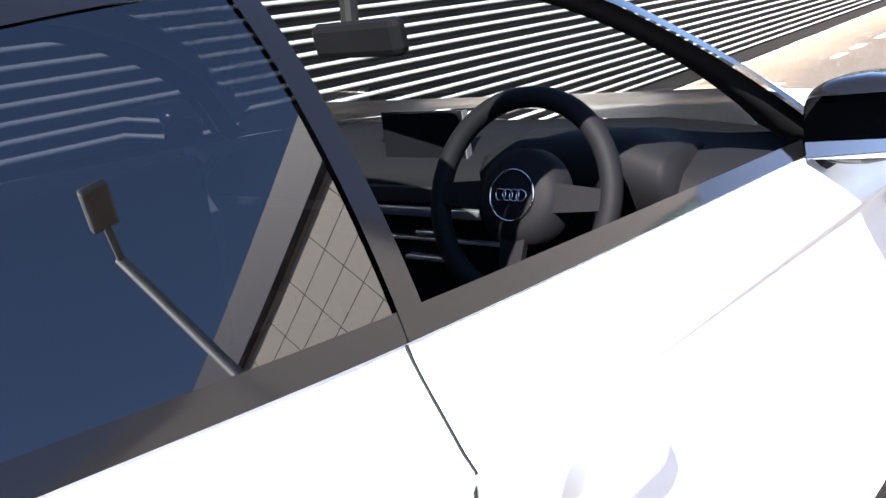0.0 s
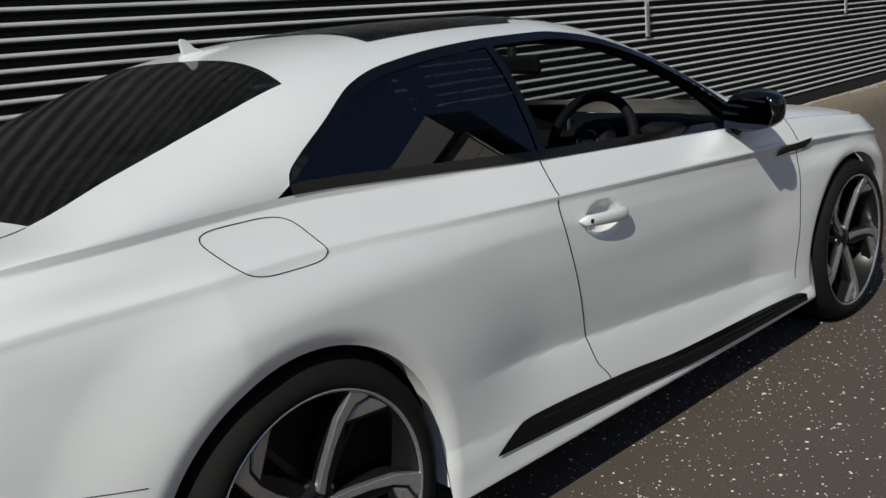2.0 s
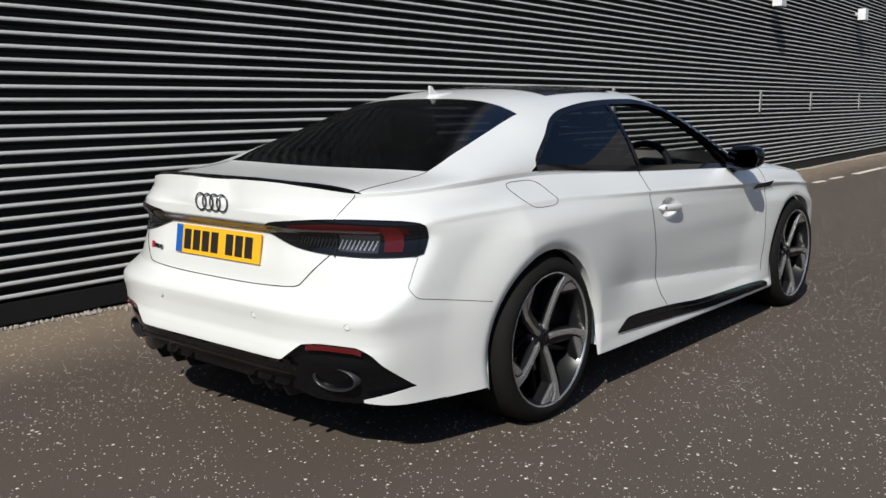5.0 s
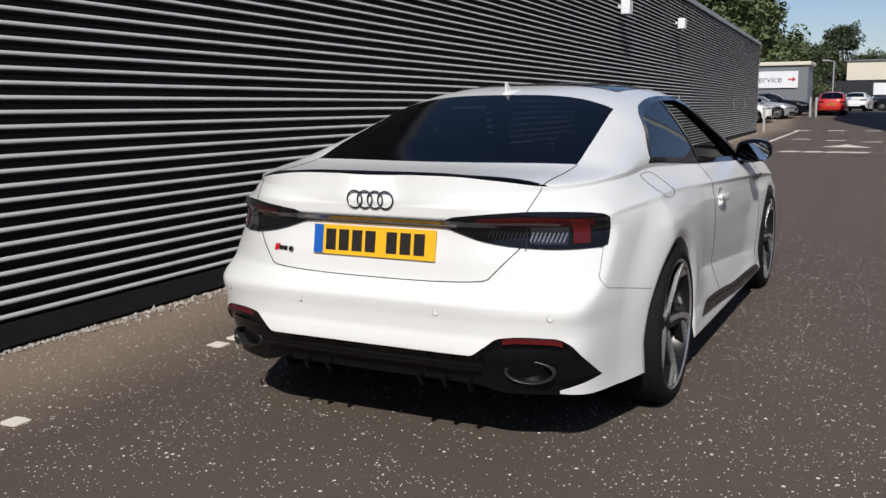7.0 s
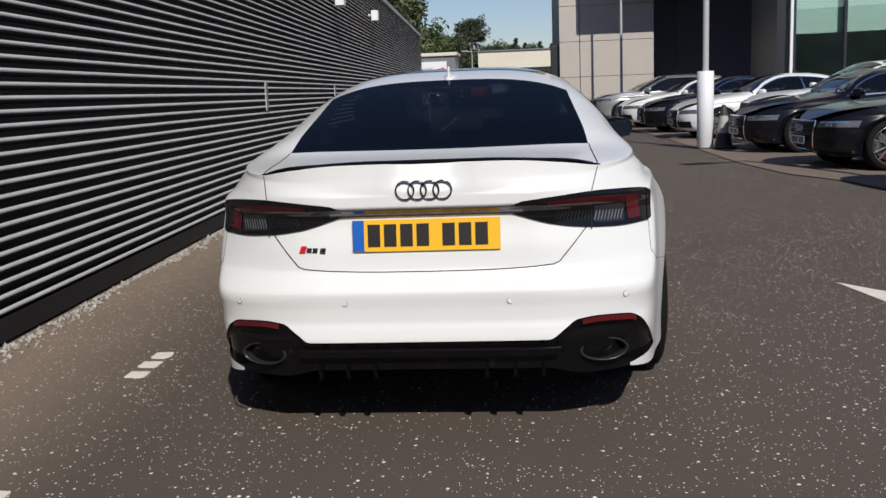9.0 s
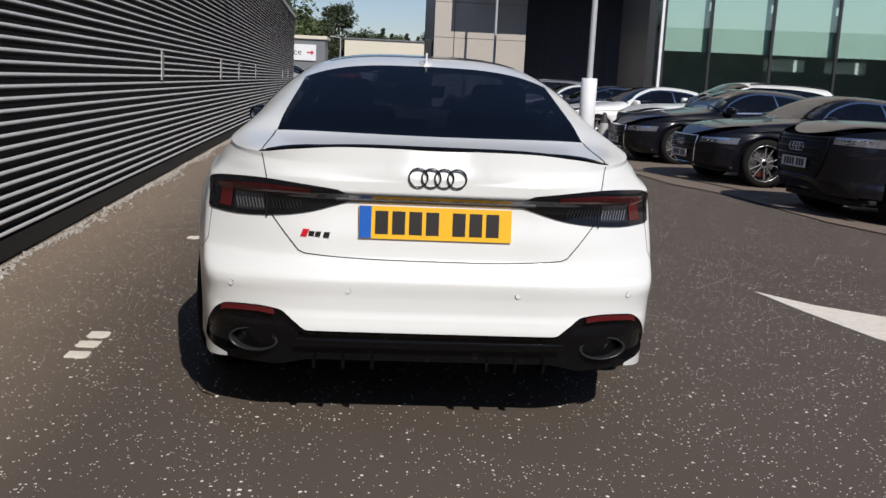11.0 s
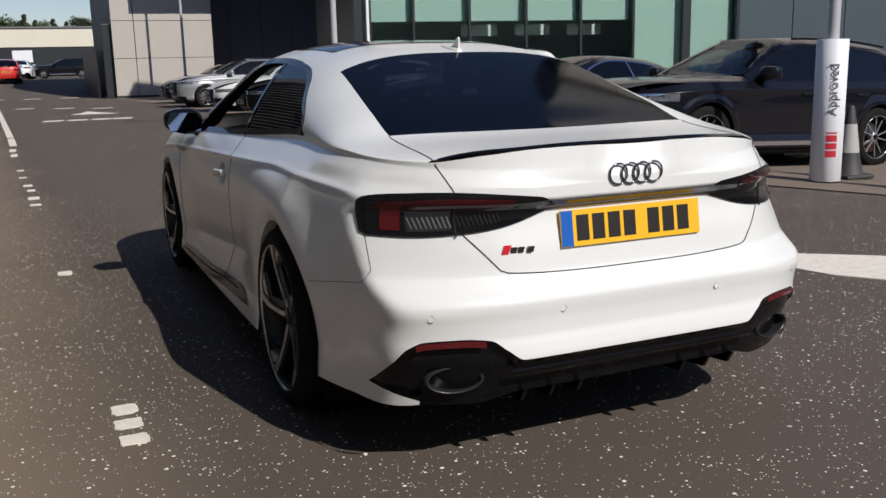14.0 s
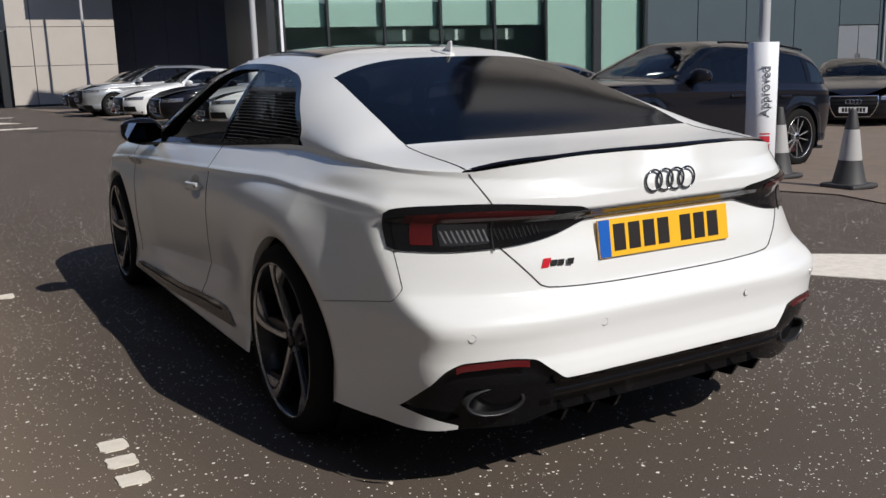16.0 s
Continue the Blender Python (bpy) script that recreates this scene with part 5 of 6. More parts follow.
def front_end(car, f, zg0, zg1, half_low, half_top, zl, frame_mat):
    """Grille with its frame, badge and plate, and both headlamps with their lenses."""
    tz = np.linspace(zg0, zg1, 12)
    half = half_low + (half_top - half_low) * np.sin(np.linspace(0.1, 1, 12) * math.pi * 0.62) ** 0.8
    g = np.stack([on_nose(f, np.linspace(-h, h, 21), z + 0 * np.linspace(0, 1, 21)) for z, h in zip(tz, half)])
    grille = sheet("grille", g, SATIN_BLACK, car, "dark framed grille", normals=front_dir(g), lift=0.010)
    loop = np.concatenate((g[:, 0], g[-1, 1:], g[::-1, -1][1:], g[0, ::-1][1:]))
    part("grille_frame", tube([tuple(p + (0, 0.012, 0)) for p in loop[:-1]], 0.012, 6, True), frame_mat, grille)
    for k in range(1, 6):
        i = k * 2
        part("grille_slat", tube([tuple(p + (0, 0.012, 0)) for p in g[i]], 0.006, 6), GLOSS_BLACK, grille)
    yf = float(f.nose((zg0 + zg1) / 2))
    four_rings("ring_badge", car, pose(0, yf + 0.016, zg1 - (zg1 - zg0) * 0.27, 90, 0, 180), 0.046, 0.066, CHROME, 0.005)
    number_plate(car, pose(0, yf + 0.02, zg0 + (zg1 - zg0) * 0.34, 90, 0, 180), PLATE_WHITE, False)
    c = lambda v: (lambda x: v + 0 * x)
    for mir in (False, True):
        top = lambda x: zl + 0.075 + 0.05 * (x - half_top)
        low = lambda x: zl + 0.02 * (x - half_top)
        p = nose_zone(f, half_top + 0.05, f.width * 0.93, low, top)
        lamp = sheet("headlamp", p, HEAD_LENS, car, "clear headlamp with silver reflectors", mirror=mir, normals=front_dir(p), lift=0.006)
        p = nose_zone(f, half_top + 0.07, f.width * 0.86, lambda x: low(x) + 0.05, lambda x: top(x) - 0.006)
        sheet("light_bar", p, CHROME, lamp, mirror=mir, normals=front_dir(p), lift=0.009)
        p = nose_zone(f, half_top + 0.16, half_top + 0.24, lambda x: low(x) + 0.012, lambda x: low(x) + 0.046, 6, 4)
        sheet("lamp_lens", p, CHROME, lamp, mirror=mir, normals=front_dir(p), lift=0.009)
        p = nose_zone(f, half_low + 0.10, f.width * 0.80, c(0.26), c(0.40), 14, 6)
        sheet("air_intake", p, SATIN_BLACK, car, mirror=mir, normals=front_dir(p), lift=0.006)


def simple_cabin(car, f, z):
    part("cabin_floor", bbox(-f.width + 0.2, f.width - 0.2, -0.5, f.base - 0.75, 0.3, z - 0.25), LEATHER, car)
    part("dashboard", bbox(-f.width + 0.22, f.width - 0.22, f.base - 0.95, f.base - 0.62, z - 0.3, z - 0.03, 0.05), LEATHER, car)
    for s in (1, -1):
        seat = new("front_seat")
        seat.parent = car
        seat.matrix_basis = pose(s * 0.38, f.base - 1.9, z - 0.45)
        part("backrest", box(bmesh.new(), (0.48, 0.14, 0.6), pose(0, 0, 0.3, 12, 0, 0), 0.05), LEATHER, seat)
        part("headrest", box(bmesh.new(), (0.27, 0.1, 0.18), pose(0, -0.08, 0.68, 12, 0, 0), 0.03), LEATHER, seat)
    sw = part("steering_wheel", torus(0.175, 0.016, pose(0.37, f.base - 1.12, z - 0.06, 66, 0, 0), 32, 8), LEATHER, car, smooth=True)


suv = Form(
    base=2.994, hub_z=0.385, arch=0.425, ref=1.08, crease=0.985, knee=0.80, width=0.985, tail_y=-1.08, nose_y=3.94, flare=(0.012, 0.012), blister=0.012, trim=GLOSS_BLACK,
    side=C((0.15, 0.88), (0.25, 0.945), (0.34, 0.955), (0.45, 0.935), (0.62, 0.945), (0.80, 0.957), (0.93, 0.952), (0.985, 0.955), (1.02, 0.93), (1.08, 0.885)),
    waist=C((-1.1, 1.10), (0.0, 1.10), (1.5, 1.07), (2.4, 1.05), (3.0, 1.03), (3.94, 0.95)),
    belt=C((-1.1, 1.10), (0.0, 1.10), (1.5, 1.07), (2.4, 1.05), (3.0, 1.03), (3.5, 0.98), (3.94, 0.86)),
    belt_x=C((-1.1, 0.86), (0.0, 0.88), (1.5, 0.885), (2.6, 0.90), (3.94, 0.88)),
    tail=C((0.2, -0.86), (0.4, -1.02), (0.6, -1.08), (0.9, -1.05), (1.12, -1.0)), tail_c=-0.3, tail_q=2.3, tail_p=C((0.0, 3.6), (2.0, 3.6)),
    nose=C((0.2, 3.76), (0.42, 3.9), (0.7, 3.94), (0.88, 3.91), (1.02, 3.72), (1.1, 3.5)), nose_c=3.05, nose_q=2.5, nose_p=3.2,
    top_n=3.8, top_m=1.7,
    ridge=C((-1.1, 1.12), (-1.0, 1.13), (-0.9, 1.15), (-0.7, 1.38), (-0.52, 1.56), (-0.2, 1.605), (0.4, 1.635), (1.0, 1.635), (1.45, 1.61), (1.8, 1.47), (2.15, 1.285), (2.48, 1.11), (3.0, 1.09), (3.5, 1.04), (3.94, 0.88)),
    sill=C((-1.1, 0.34), (0.5, 0.27), (2.4, 0.27), (3.94, 0.28)), hem=C((0.0, 0.36), (0.5, 0.36), (0.9, 0.33)),
    lines=(0.72, 1.62, 2.32),
    edge=C((-1.1, 0.78), (-0.9, 0.74), (-0.5, 0.66), (0.0, 0.63), (1.3, 0.62), (1.8, 0.68), (2.48, 0.82)),
    lip=lambda f: -1.0 + 0.13 * f ** 3, glass_low=lambda f: -0.9 + 0.04 * f ** 2, glass_high=lambda f: -0.53 - 0.02 * f ** 2,
    wind_high=lambda f: 1.47 - 0.10 * f ** 2, wind_low=lambda f: 2.50 - 0.18 * f ** 2, hood_end=lambda f: 3.91 - 0.62 * f ** 3.4,
    side_from=-0.87, side_to=2.32, dlo_span=(-0.72, 2.28), rim=0.02,
    dlo=C((-0.72, 1.105), (-0.6, 1.255), (-0.4, 1.395), (0.0, 1.485), (0.7, 1.525), (1.25, 1.525), (1.6, 1.445), (1.95, 1.26), (2.28, 1.06)),
    posts=((0.66, 0.78), (-0.30, -0.20)), panes=((-0.70, -0.25), (-0.25, 0.70), (0.72, 2.26)))


def build_suv(paint, m, label):
    f = suv
    car = thing("suv", m, label, "car", "parked cars")
    shell(car, f, paint, None, ((PRIVACY_GLASS, PRIVACY_GLASS, DARK_GLASS),) * 2, PRIVACY_GLASS, FRONT_GLASS, paint)
    axles(car, f, 0.965, 0.382, 0.275, 0.285, "spokes", ALLOY)
    liners(car, f)
    front_end(car, f, 0.42, 0.86, 0.30, 0.52, 0.80, GLOSS_BLACK)
    simple_cabin(car, f, 1.08)
    for s in (1, -1):
        for y in (0.9, 1.9):
            zc = 0.93
            part("door_handle", handle_bar(f, s, y - 0.95 + 0.30, y - 0.95 + 0.54, zc), paint, car, smooth=True)
        y = np.linspace(0.5, 2.5, 30)
        p = on_side(f, y[:, None] + np.zeros((1, 4)), np.linspace(0.30, 0.36, 4)[None, :] + 0 * y[:, None])
        sheet("sill_trim", p, CHROME, car, mirror=s < 0, lift=0.006, flip=grid_normals(p)[15, 1, 0] < 0)
        part("roof_rail", tube([(s * 0.60, y, float(f.ridge(y)) - 0.045 + 0.02) for y in np.linspace(-0.4, 1.35, 20)], 0.016, 8), GLOSS_BLACK, car)
        for yl in (0.72, 1.62 + 0.60):
            zz = np.linspace(0.38, 1.06, 24)
            ribbon("shut_line", on_side(f, yl + 0 * zz, zz), 0.006, SEAL, car, mirror=s < 0, outward=(1, 0, 0.1))
        x = np.linspace(0.5, 0.86, 14)
        p = on_tail(f, x[:, None] + np.zeros((1, 4)), np.linspace(0.86, 0.96, 4)[None, :] + 0 * x[:, None])
        sheet("tail_lamp", p, RED_LENS, car, "red tail lamp", mirror=s < 0, normals=sheet_dir_back(p), lift=0.005)
    number_plate(car, pose(0, float(f.tail(0.78)) - 0.008, 0.78, 90, 0, 0), PLATE_YELLOW, False)
    door_mirror(car, f, paint, 2.12, 1.07, 0.88, 1.15)
    return car


def build_saloon(paint, m, label, trim):
    """A low saloon or coupe, seen from its front."""
    f = coupe
    keep = f.trim
    f.trim = trim
    car = thing("parked_coupe", m, label, "car", "parked cars")
    shell(car, f, paint, None, ((PRIVACY_GLASS, DARK_GLASS),) * 2, PRIVACY_GLASS, FRONT_GLASS, paint)
    f.trim = keep
    axles(car, f, 0.91, 0.337, 0.25, 0.25, "spokes", ALLOY)
    liners(car, f)
    front_end(car, f, 0.24, 0.645, 0.26, 0.44, 0.56, CHROME)
    simple_cabin(car, f, 0.94)
    for s in (1, -1):
        part("door_handle", handle_bar(f, s, 0.98, 1.2, 0.78), paint, car, smooth=True)
        zz = np.linspace(0.25, 0.95, 24)
        ribbon("shut_line", on_side(f, door_edge(zz), zz), 0.006, SEAL, car, mirror=s < 0, outward=(1, 0, 0.1))
        x = np.linspace(0.42, 0.80, 14)
        p = on_tail(f, x[:, None] + np.zeros((1, 4)), np.linspace(0.76, 0.85, 4)[None, :] + 0 * x[:, None])
        sheet("tail_lamp", p, RED_LENS, car, "red tail lamp", mirror=s < 0, normals=sheet_dir_back(p), lift=0.005)
    door_mirror(car, f, paint, 1.90, 0.90, 0.815)
    return car


def repaint(car, old, paint, label):
    """Gives a copied car its own paint and label."""
    car["label"] = label
    for o in car.children_recursive:
        if o.type == "MESH" and o.data.materials and o.data.materials[0] == old:
            o.material_slots[0].link = "OBJECT"
            o.material_slots[0].material = paint
    return car


def fall(x, y):
    """Height of the yard: the bays dip gently towards the far corner."""
    x, y = np.asarray(x, float), np.asarray(y, float)
    return float(-0.050 * np.clip(x - 4.0, 0, 4.3) * step(-0.5, 3.0, y + 0.3 * (x - 4)) * (1 - step(6.5, 11.0, y - 0.5 * (x - 6.0))))


def in_row(y, nose_len, back=0.0, scale=1.0):
    """Pose of a car in the row of bays, its nose towards the lane."""
    x_nose = 4.85 - 0.075 * y + back
    x1, y1 = x_nose + nose_len * scale, y + 0.075 * nose_len
    z1, z0 = fall(x1, y1), fall(x1 - 2.9 * scale, y1)
    return Matrix.Translation((x1, y1, z1)) @ pose(0, 0, 0, 0, 0, 94.3) @ pose(0, 0, 0, math.degrees(math.atan2(z0 - z1, 2.9 * scale)), 0, 0) @ Matrix.Scale(scale, 4)


big = build_suv(BLACK_PAINT, in_row(6.05, 3.94, 0.0), "large black sport utility car parked nose out")
low = build_saloon(BLACK_PAINT, in_row(9.3, 3.66, 0.0), "black coupe with chrome window frames parked nose out", CHROME)
for y, paint, back, label in ((12.6, BLACK_PAINT, 0.1, "black coupe parked nose out in the row"), (17.4, WHITE, 0.1, "white coupe parked nose out in the row"),
                              (20.5, BLACK_PAINT, 0.0, "black coupe parked nose out in the row"), (23.7, WHITE, 0.0, "white sports car parked nose out in the row")):
    repaint(copy_thing(low, in_row(y, 3.66, back)), BLACK_PAINT, paint, label)
repaint(copy_thing(big, in_row(14.6, 3.94, 0.9, 0.93)), BLACK_PAINT, WHITE, "white sport utility car behind a lamp post")
repaint(copy_thing(big, in_row(27.4, 3.94, -0.2, 0.93)), BLACK_PAINT, GREY_PAINT, "silver sport utility car parked nose out")
repaint(copy_thing(low, in_row(31.0, 3.66, 0.2)), BLACK_PAINT, NAVY_PAINT, "dark car parked at the end of the row")
copy_thing(low, Matrix.Translation((17.0, 11.0, fall(17.0, 11.0))) @ pose(0, 0, 0, 0, 0, 128))["label"] = "black car facing the lane across the bays"
copy_thing(low, Matrix.Translation((15.6, 14.5, fall(15.6, 14.5))) @ pose(0, 0, 0, 0, 0, 75))["label"] = "dark open car parked across the bays"
# far end of the lane, on the rise
repaint(copy_thing(big, Matrix.Translation((-2.58, 56.4, 0.57)) @ pose(0, 0, 0, 0, 0, 2) @ Matrix.Scale(0.86, 4)), BLACK_PAINT, RED_PAINT, "red hatchback standing at the end of the lane")
repaint(copy_thing(low, Matrix.Translation((-1.95, 68.2, 0.70)) @ pose(0, 0, 0, 0, 0, -4)), BLACK_PAINT, WHITE, "white car parked at the end of the lane")
copy_thing(big, Matrix.Translation((2.4, 72.0, 0.70)) @ pose(0, 0, 0, 0, 0, 86) @ Matrix.Scale(0.88, 4))["label"] = "black car parked across the end of the lane"
copy_thing(low, Matrix.Translation((-1.6, 79.0, 0.70)) @ pose(0, 0, 0, 0, 0, 88))["label"] = "dark car parked by the far fence"
repaint(copy_thing(big, Matrix.Translation((-8.7, 50.6, 0.24)) @ pose(0, 0, 0, 0, 0, -94) @ Matrix.Scale(0.92, 4)), BLACK_PAINT, WHITE, "white sport utility car parked behind the clad wall")
repaint(copy_thing(low, Matrix.Translation((-7.9, 53.8, 0.42)) @ pose(0, 0, 0, 0, 0, -94)), BLACK_PAINT, GREY_PAINT, "silver car parked behind the clad wall")
copy_thing(low, Matrix.Translation((-7.4, 56.8, 0.58)) @ pose(0, 0, 0, 0, 0, -94))["label"] = "black car parked before the service building"


# ---------------------------------------------------------------- ground
def flat(name, pts, z, mat):
    bm = bmesh.new()
    bm.faces.new([bm.verts.new((*p, z)) for p in pts])
    for axis, a, b, d in ((0, 4.0, 9.0, 0.5), (1, -4.0, 20.0, 0.75)):
        for k in np.arange(a, b, d):
            co, no = ((k, 0, 0), (1, 0, 0)) if axis == 0 else ((0, k, 0), (0, 1, 0))
            bmesh.ops.bisect_plane(bm, geom=bm.verts[:] + bm.edges[:] + bm.faces[:], plane_co=co, plane_no=no)
    for v in bm.verts:
        v.co.z += fall(v.co.x, v.co.y)
    return put(name, bm, mat)


tagged(flat("ground", [(-400, -400), (400, -400), (400, 400), (-400, 400)], 0.0, ASPHALT), "worn dark brown asphalt with pale stone chips", "ground", kind="structure")


def rise():
    """The lane climbs a little beyond the end of the wall."""
    bm = bmesh.new()
    prof = [(44.0, -0.02), (45.0, 0.01), (50.0, 0.22), (56.0, 0.56), (60.0, 0.68), (64.0, 0.70), (180.0, 0.72)]
    rows = [[bm.verts.new((x, y, z)) for x in (-60.0, -20.0, 2.0, 30.0, 60.0)] for y, z in prof]
    for a, b in zip(rows, rows[1:]):
        for k in range(4):
            bm.faces.new((a[k], a[k + 1], b[k + 1], b[k]))
    tagged(put("road", bm, ASPHALT), "asphalt lane rising gently towards the far yard", "road", kind="structure")


rise()


def wall_x(y):
    return -2.42 - 0.05 * y


# ---------------------------------------------------------------- clad wall
WALL_END, WALL_TOP, PITCH = 39.2, 3.80, 0.0752


def clad_wall():
    y0, y1 = -16.0, WALL_END
    m = Matrix.Translation((wall_x(y0), y0, 0)) @ pose(0, 0, 0, 0, 0, math.degrees(math.atan(0.05)))
    length = math.hypot(y1 - y0, 0.05 * (y1 - y0))
    w = thing("wall_clad", m, "dark wall clad with horizontal metal ribs, their lit edges coloured pale", "wall", kind="structure")
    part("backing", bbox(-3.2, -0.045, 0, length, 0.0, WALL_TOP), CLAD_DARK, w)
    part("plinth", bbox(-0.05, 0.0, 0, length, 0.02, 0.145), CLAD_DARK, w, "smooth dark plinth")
    part("coping", bbox(-3.25, 0.03, 0, length + 0.03, WALL_TOP, WALL_TOP + 0.12), POLE_PAINT, w, "pale grey metal coping")
    rib = bmesh.new()
    prof = [(-0.046, -0.026), (-0.010, -0.009), (-0.002, -0.003), (0.0, 0.004), (-0.003, 0.012), (-0.012, 0.019), (-0.046, 0.022)]
    a = [rib.verts.new((x, 0, z)) for x, z in prof]
    b = [rib.verts.new((x, length, z)) for x, z in prof]
    for i in range(len(prof) - 1):
        rib.faces.new((a[i], b[i], b[i + 1], a[i + 1]))
    rib.faces.new(a)
    rib.faces.new(b[::-1])
    first = part("rib", rib, CLAD_DARK, w, "dark metal rib with its lit edge coloured pale")
    # pale colour on the upper faces stands for sunlight, dark below for shade
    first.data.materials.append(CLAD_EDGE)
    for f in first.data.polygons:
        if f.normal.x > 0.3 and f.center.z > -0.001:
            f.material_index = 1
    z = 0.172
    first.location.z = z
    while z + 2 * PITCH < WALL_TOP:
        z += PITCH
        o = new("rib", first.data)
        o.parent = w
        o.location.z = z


clad_wall()


def wall_fittings():
    turn = math.degrees(math.atan(0.05))
    for y, z in ((12.6, 2.92), (18.3, 3.08)):
        fl = thing("flood_light", Matrix.Translation((wall_x(y) + 0.0, y, z)) @ pose(0, 0, 0, 0, 0, turn), "white box flood light fixed high on the clad wall", "lamp", "wall flood lights")
        part("bracket", bbox(0.0, 0.10, -0.03, 0.03, 0.03, 0.09, 0.004), CLAD_EDGE, fl)
        part("housing", bbox(0.08, 0.24, -0.13, 0.13, -0.08, 0.16, 0.012), BANNER, fl)
        part("lens", bbox(0.10, 0.22, -0.11, 0.11, -0.095, -0.08), CLEAR_LENS, fl)
    for y in (6.95, 12.35, 15.3, 19.1, 30.2, 33.7):
        b = thing("wall_bracket", Matrix.Translation((wall_x(y), y, 1.28)) @ pose(0, 0, 0, 0, 0, turn), "pale metal strap fixed upright on the wall ribs", "bracket", "wall straps")
        part("plate", bbox(0.001, 0.010, -0.035, 0.035, -0.17, 0.17, 0.002), CLAD_EDGE, b)
        part("stud", bbox(0.010, 0.030, -0.012, 0.012, -0.15, 0.15, 0.004), STEEL, b)


wall_fittings()


def gravel():
    rng = random.Random(4)
    verts, faces = [], []
    for i in range(4600):
        y = rng.uniform(-6, 26) if i < 4000 else rng.uniform(26, 39)
        r = rng.uniform(0.008, 0.019) * (1.5 if rng.random() < 0.08 else 1.0)
        x = wall_x(y) + 0.012 + abs(rng.gauss(0, 0.05 + 0.03 * math.sin(y * 2.1))) + 0.02
        c = Vector((x, y, r * 0.35 + 0.002))
        o = len(verts)
        q = Euler((rng.random() * 6, rng.random() * 6, rng.random() * 6)).to_matrix()
        for d in ((1, 0, 0), (-1, 0, 0), (0, 1, 0), (0, -1, 0), (0, 0, 1), (0, 0, -1)):
            verts.append(c + q @ Vector([d[k] * r * rng.uniform(0.7, 1.25) * (1, 0.8, 0.7)[k] for k in range(3)]))
        for a, b, e in ((0, 2, 4), (2, 1, 4), (1, 3, 4), (3, 0, 4), (2, 0, 5), (1, 2, 5), (3, 1, 5), (0, 3, 5)):
            faces.append((o + a, o + b, o + e))
    me = bpy.data.meshes.new("gravel")
    me.from_pydata(verts, [], faces)
    me.materials.append(GRAVEL)
    tagged(new("gravel", me), "loose grey gravel along the foot of the wall", "gravel", kind="stuff")


gravel()


def mark(pts, name="road_mark", label="worn white paint mark on the asphalt"):
    bm = slab(pts, 0.005, Matrix.Translation((0, 0, 0.0005)))
    for v in bm.verts:
        v.co.z += fall(v.co.x, v.co.y)
    return tagged(put(name, bm, ROAD_PAINT), label, "road marking", "lane markings")


def rect(x0, x1, y0, y1, skew=0.0):
    return [(x0, y0), (x1, y0), (x1 + skew, y1), (x0 + skew, y1)]


def worn_dash(x, y, w, d, seed):
    rng = random.Random(seed)
    pts = []
    for k in range(20):
        a = 2 * math.pi * k / 20
        sx, sy = math.copysign(abs(math.cos(a)) ** 0.35, math.cos(a)), math.copysign(abs(math.sin(a)) ** 0.35, math.sin(a))
        pts.append((x + w / 2 * sx * rng.uniform(0.9, 1.05), y + d / 2 * sy * rng.uniform(0.85, 1.08)))
    mark(pts)


for i, (x, y, w, d) in enumerate(((-1.475, 0.21, 0.095, 0.10), (-1.475, 0.055, 0.10, 0.10), (-1.472, -0.105, 0.10, 0.095), (-1.40, -1.41, 0.10, 0.09), (-1.41, -1.58, 0.10, 0.09), (-1.58, 2.87, 0.085, 0.12),
                                  (-1.71, 6.27, 0.10, 0.12), (-1.72, 6.79, 0.11, 0.24), (-1.74, 7.47, 0.09, 0.16), (-1.77, 7.95, 0.10, 0.2), (-1.82, 8.86, 0.09, 0.12), (-1.85, 9.75, 0.09, 0.14), (-1.94, 12.2, 0.10, 0.5), (-1.97, 13.2, 0.10, 0.6))):
    worn_dash(x, y, w, d, i)
mark([(-2.03, 14.2), (-1.91, 14.2), (-1.97, 16.2), (-2.09, 16.2)])
mark([(-2.10, 16.5), (-1.98, 16.5), (-2.95, 43.0), (-3.09, 43.0)], label="long white edge line painted along the lane")
for x0 in (-2.05, -0.83, 0.33):
    mark(rect(x0, x0 + 0.6, 29.7 - x0 * 0.8, 30.0 - x0 * 0.8))
for x0 in (-3.28, -1.75, -0.15, 1.30):
    mark(rect(x0, x0 + 0.72, 43.0, 43.6))
for x0 in (-1.38, -0.80, -0.22, 0.30):
    mark(rect(x0, x0 + 0.46, 22.0, 22.5, 0.1), label="worn painted lettering across the lane")
mark([(-0.55, 25.4), (0.75, 25.2), (0.35, 26.2), (0.0, 27.4), (-0.2, 26.3)], "arrow_mark", "worn white arrow painted on the lane")
mark([(2.22, 1.60), (2.46, 1.26), (3.04, 0.80), (3.9, 0.05), (5.2, -1.1), (4.8, -1.6), (3.3, -0.25), (2.70, 0.16), (2.45, 0.53), (2.31, 1.10)], "arrow_mark", "large white arrow painted on the asphalt")

tagged(flat("pavement", [(1.9, 40), (2.9, 28), (3.45, 19.8), (3.55, 16.8), (3.58, 10.3), (3.77, 8.3), (4.2, 7.2), (4.45, 5.2), (5.0, 4.0), (5.75, 2.75), (5.5, 2.1), (8.0, 0.2), (16, -6), (60, -20), (60, 40)], 0.012, PAVING),
       "brown paved parking bays flush with the asphalt", "pavement", kind="structure")


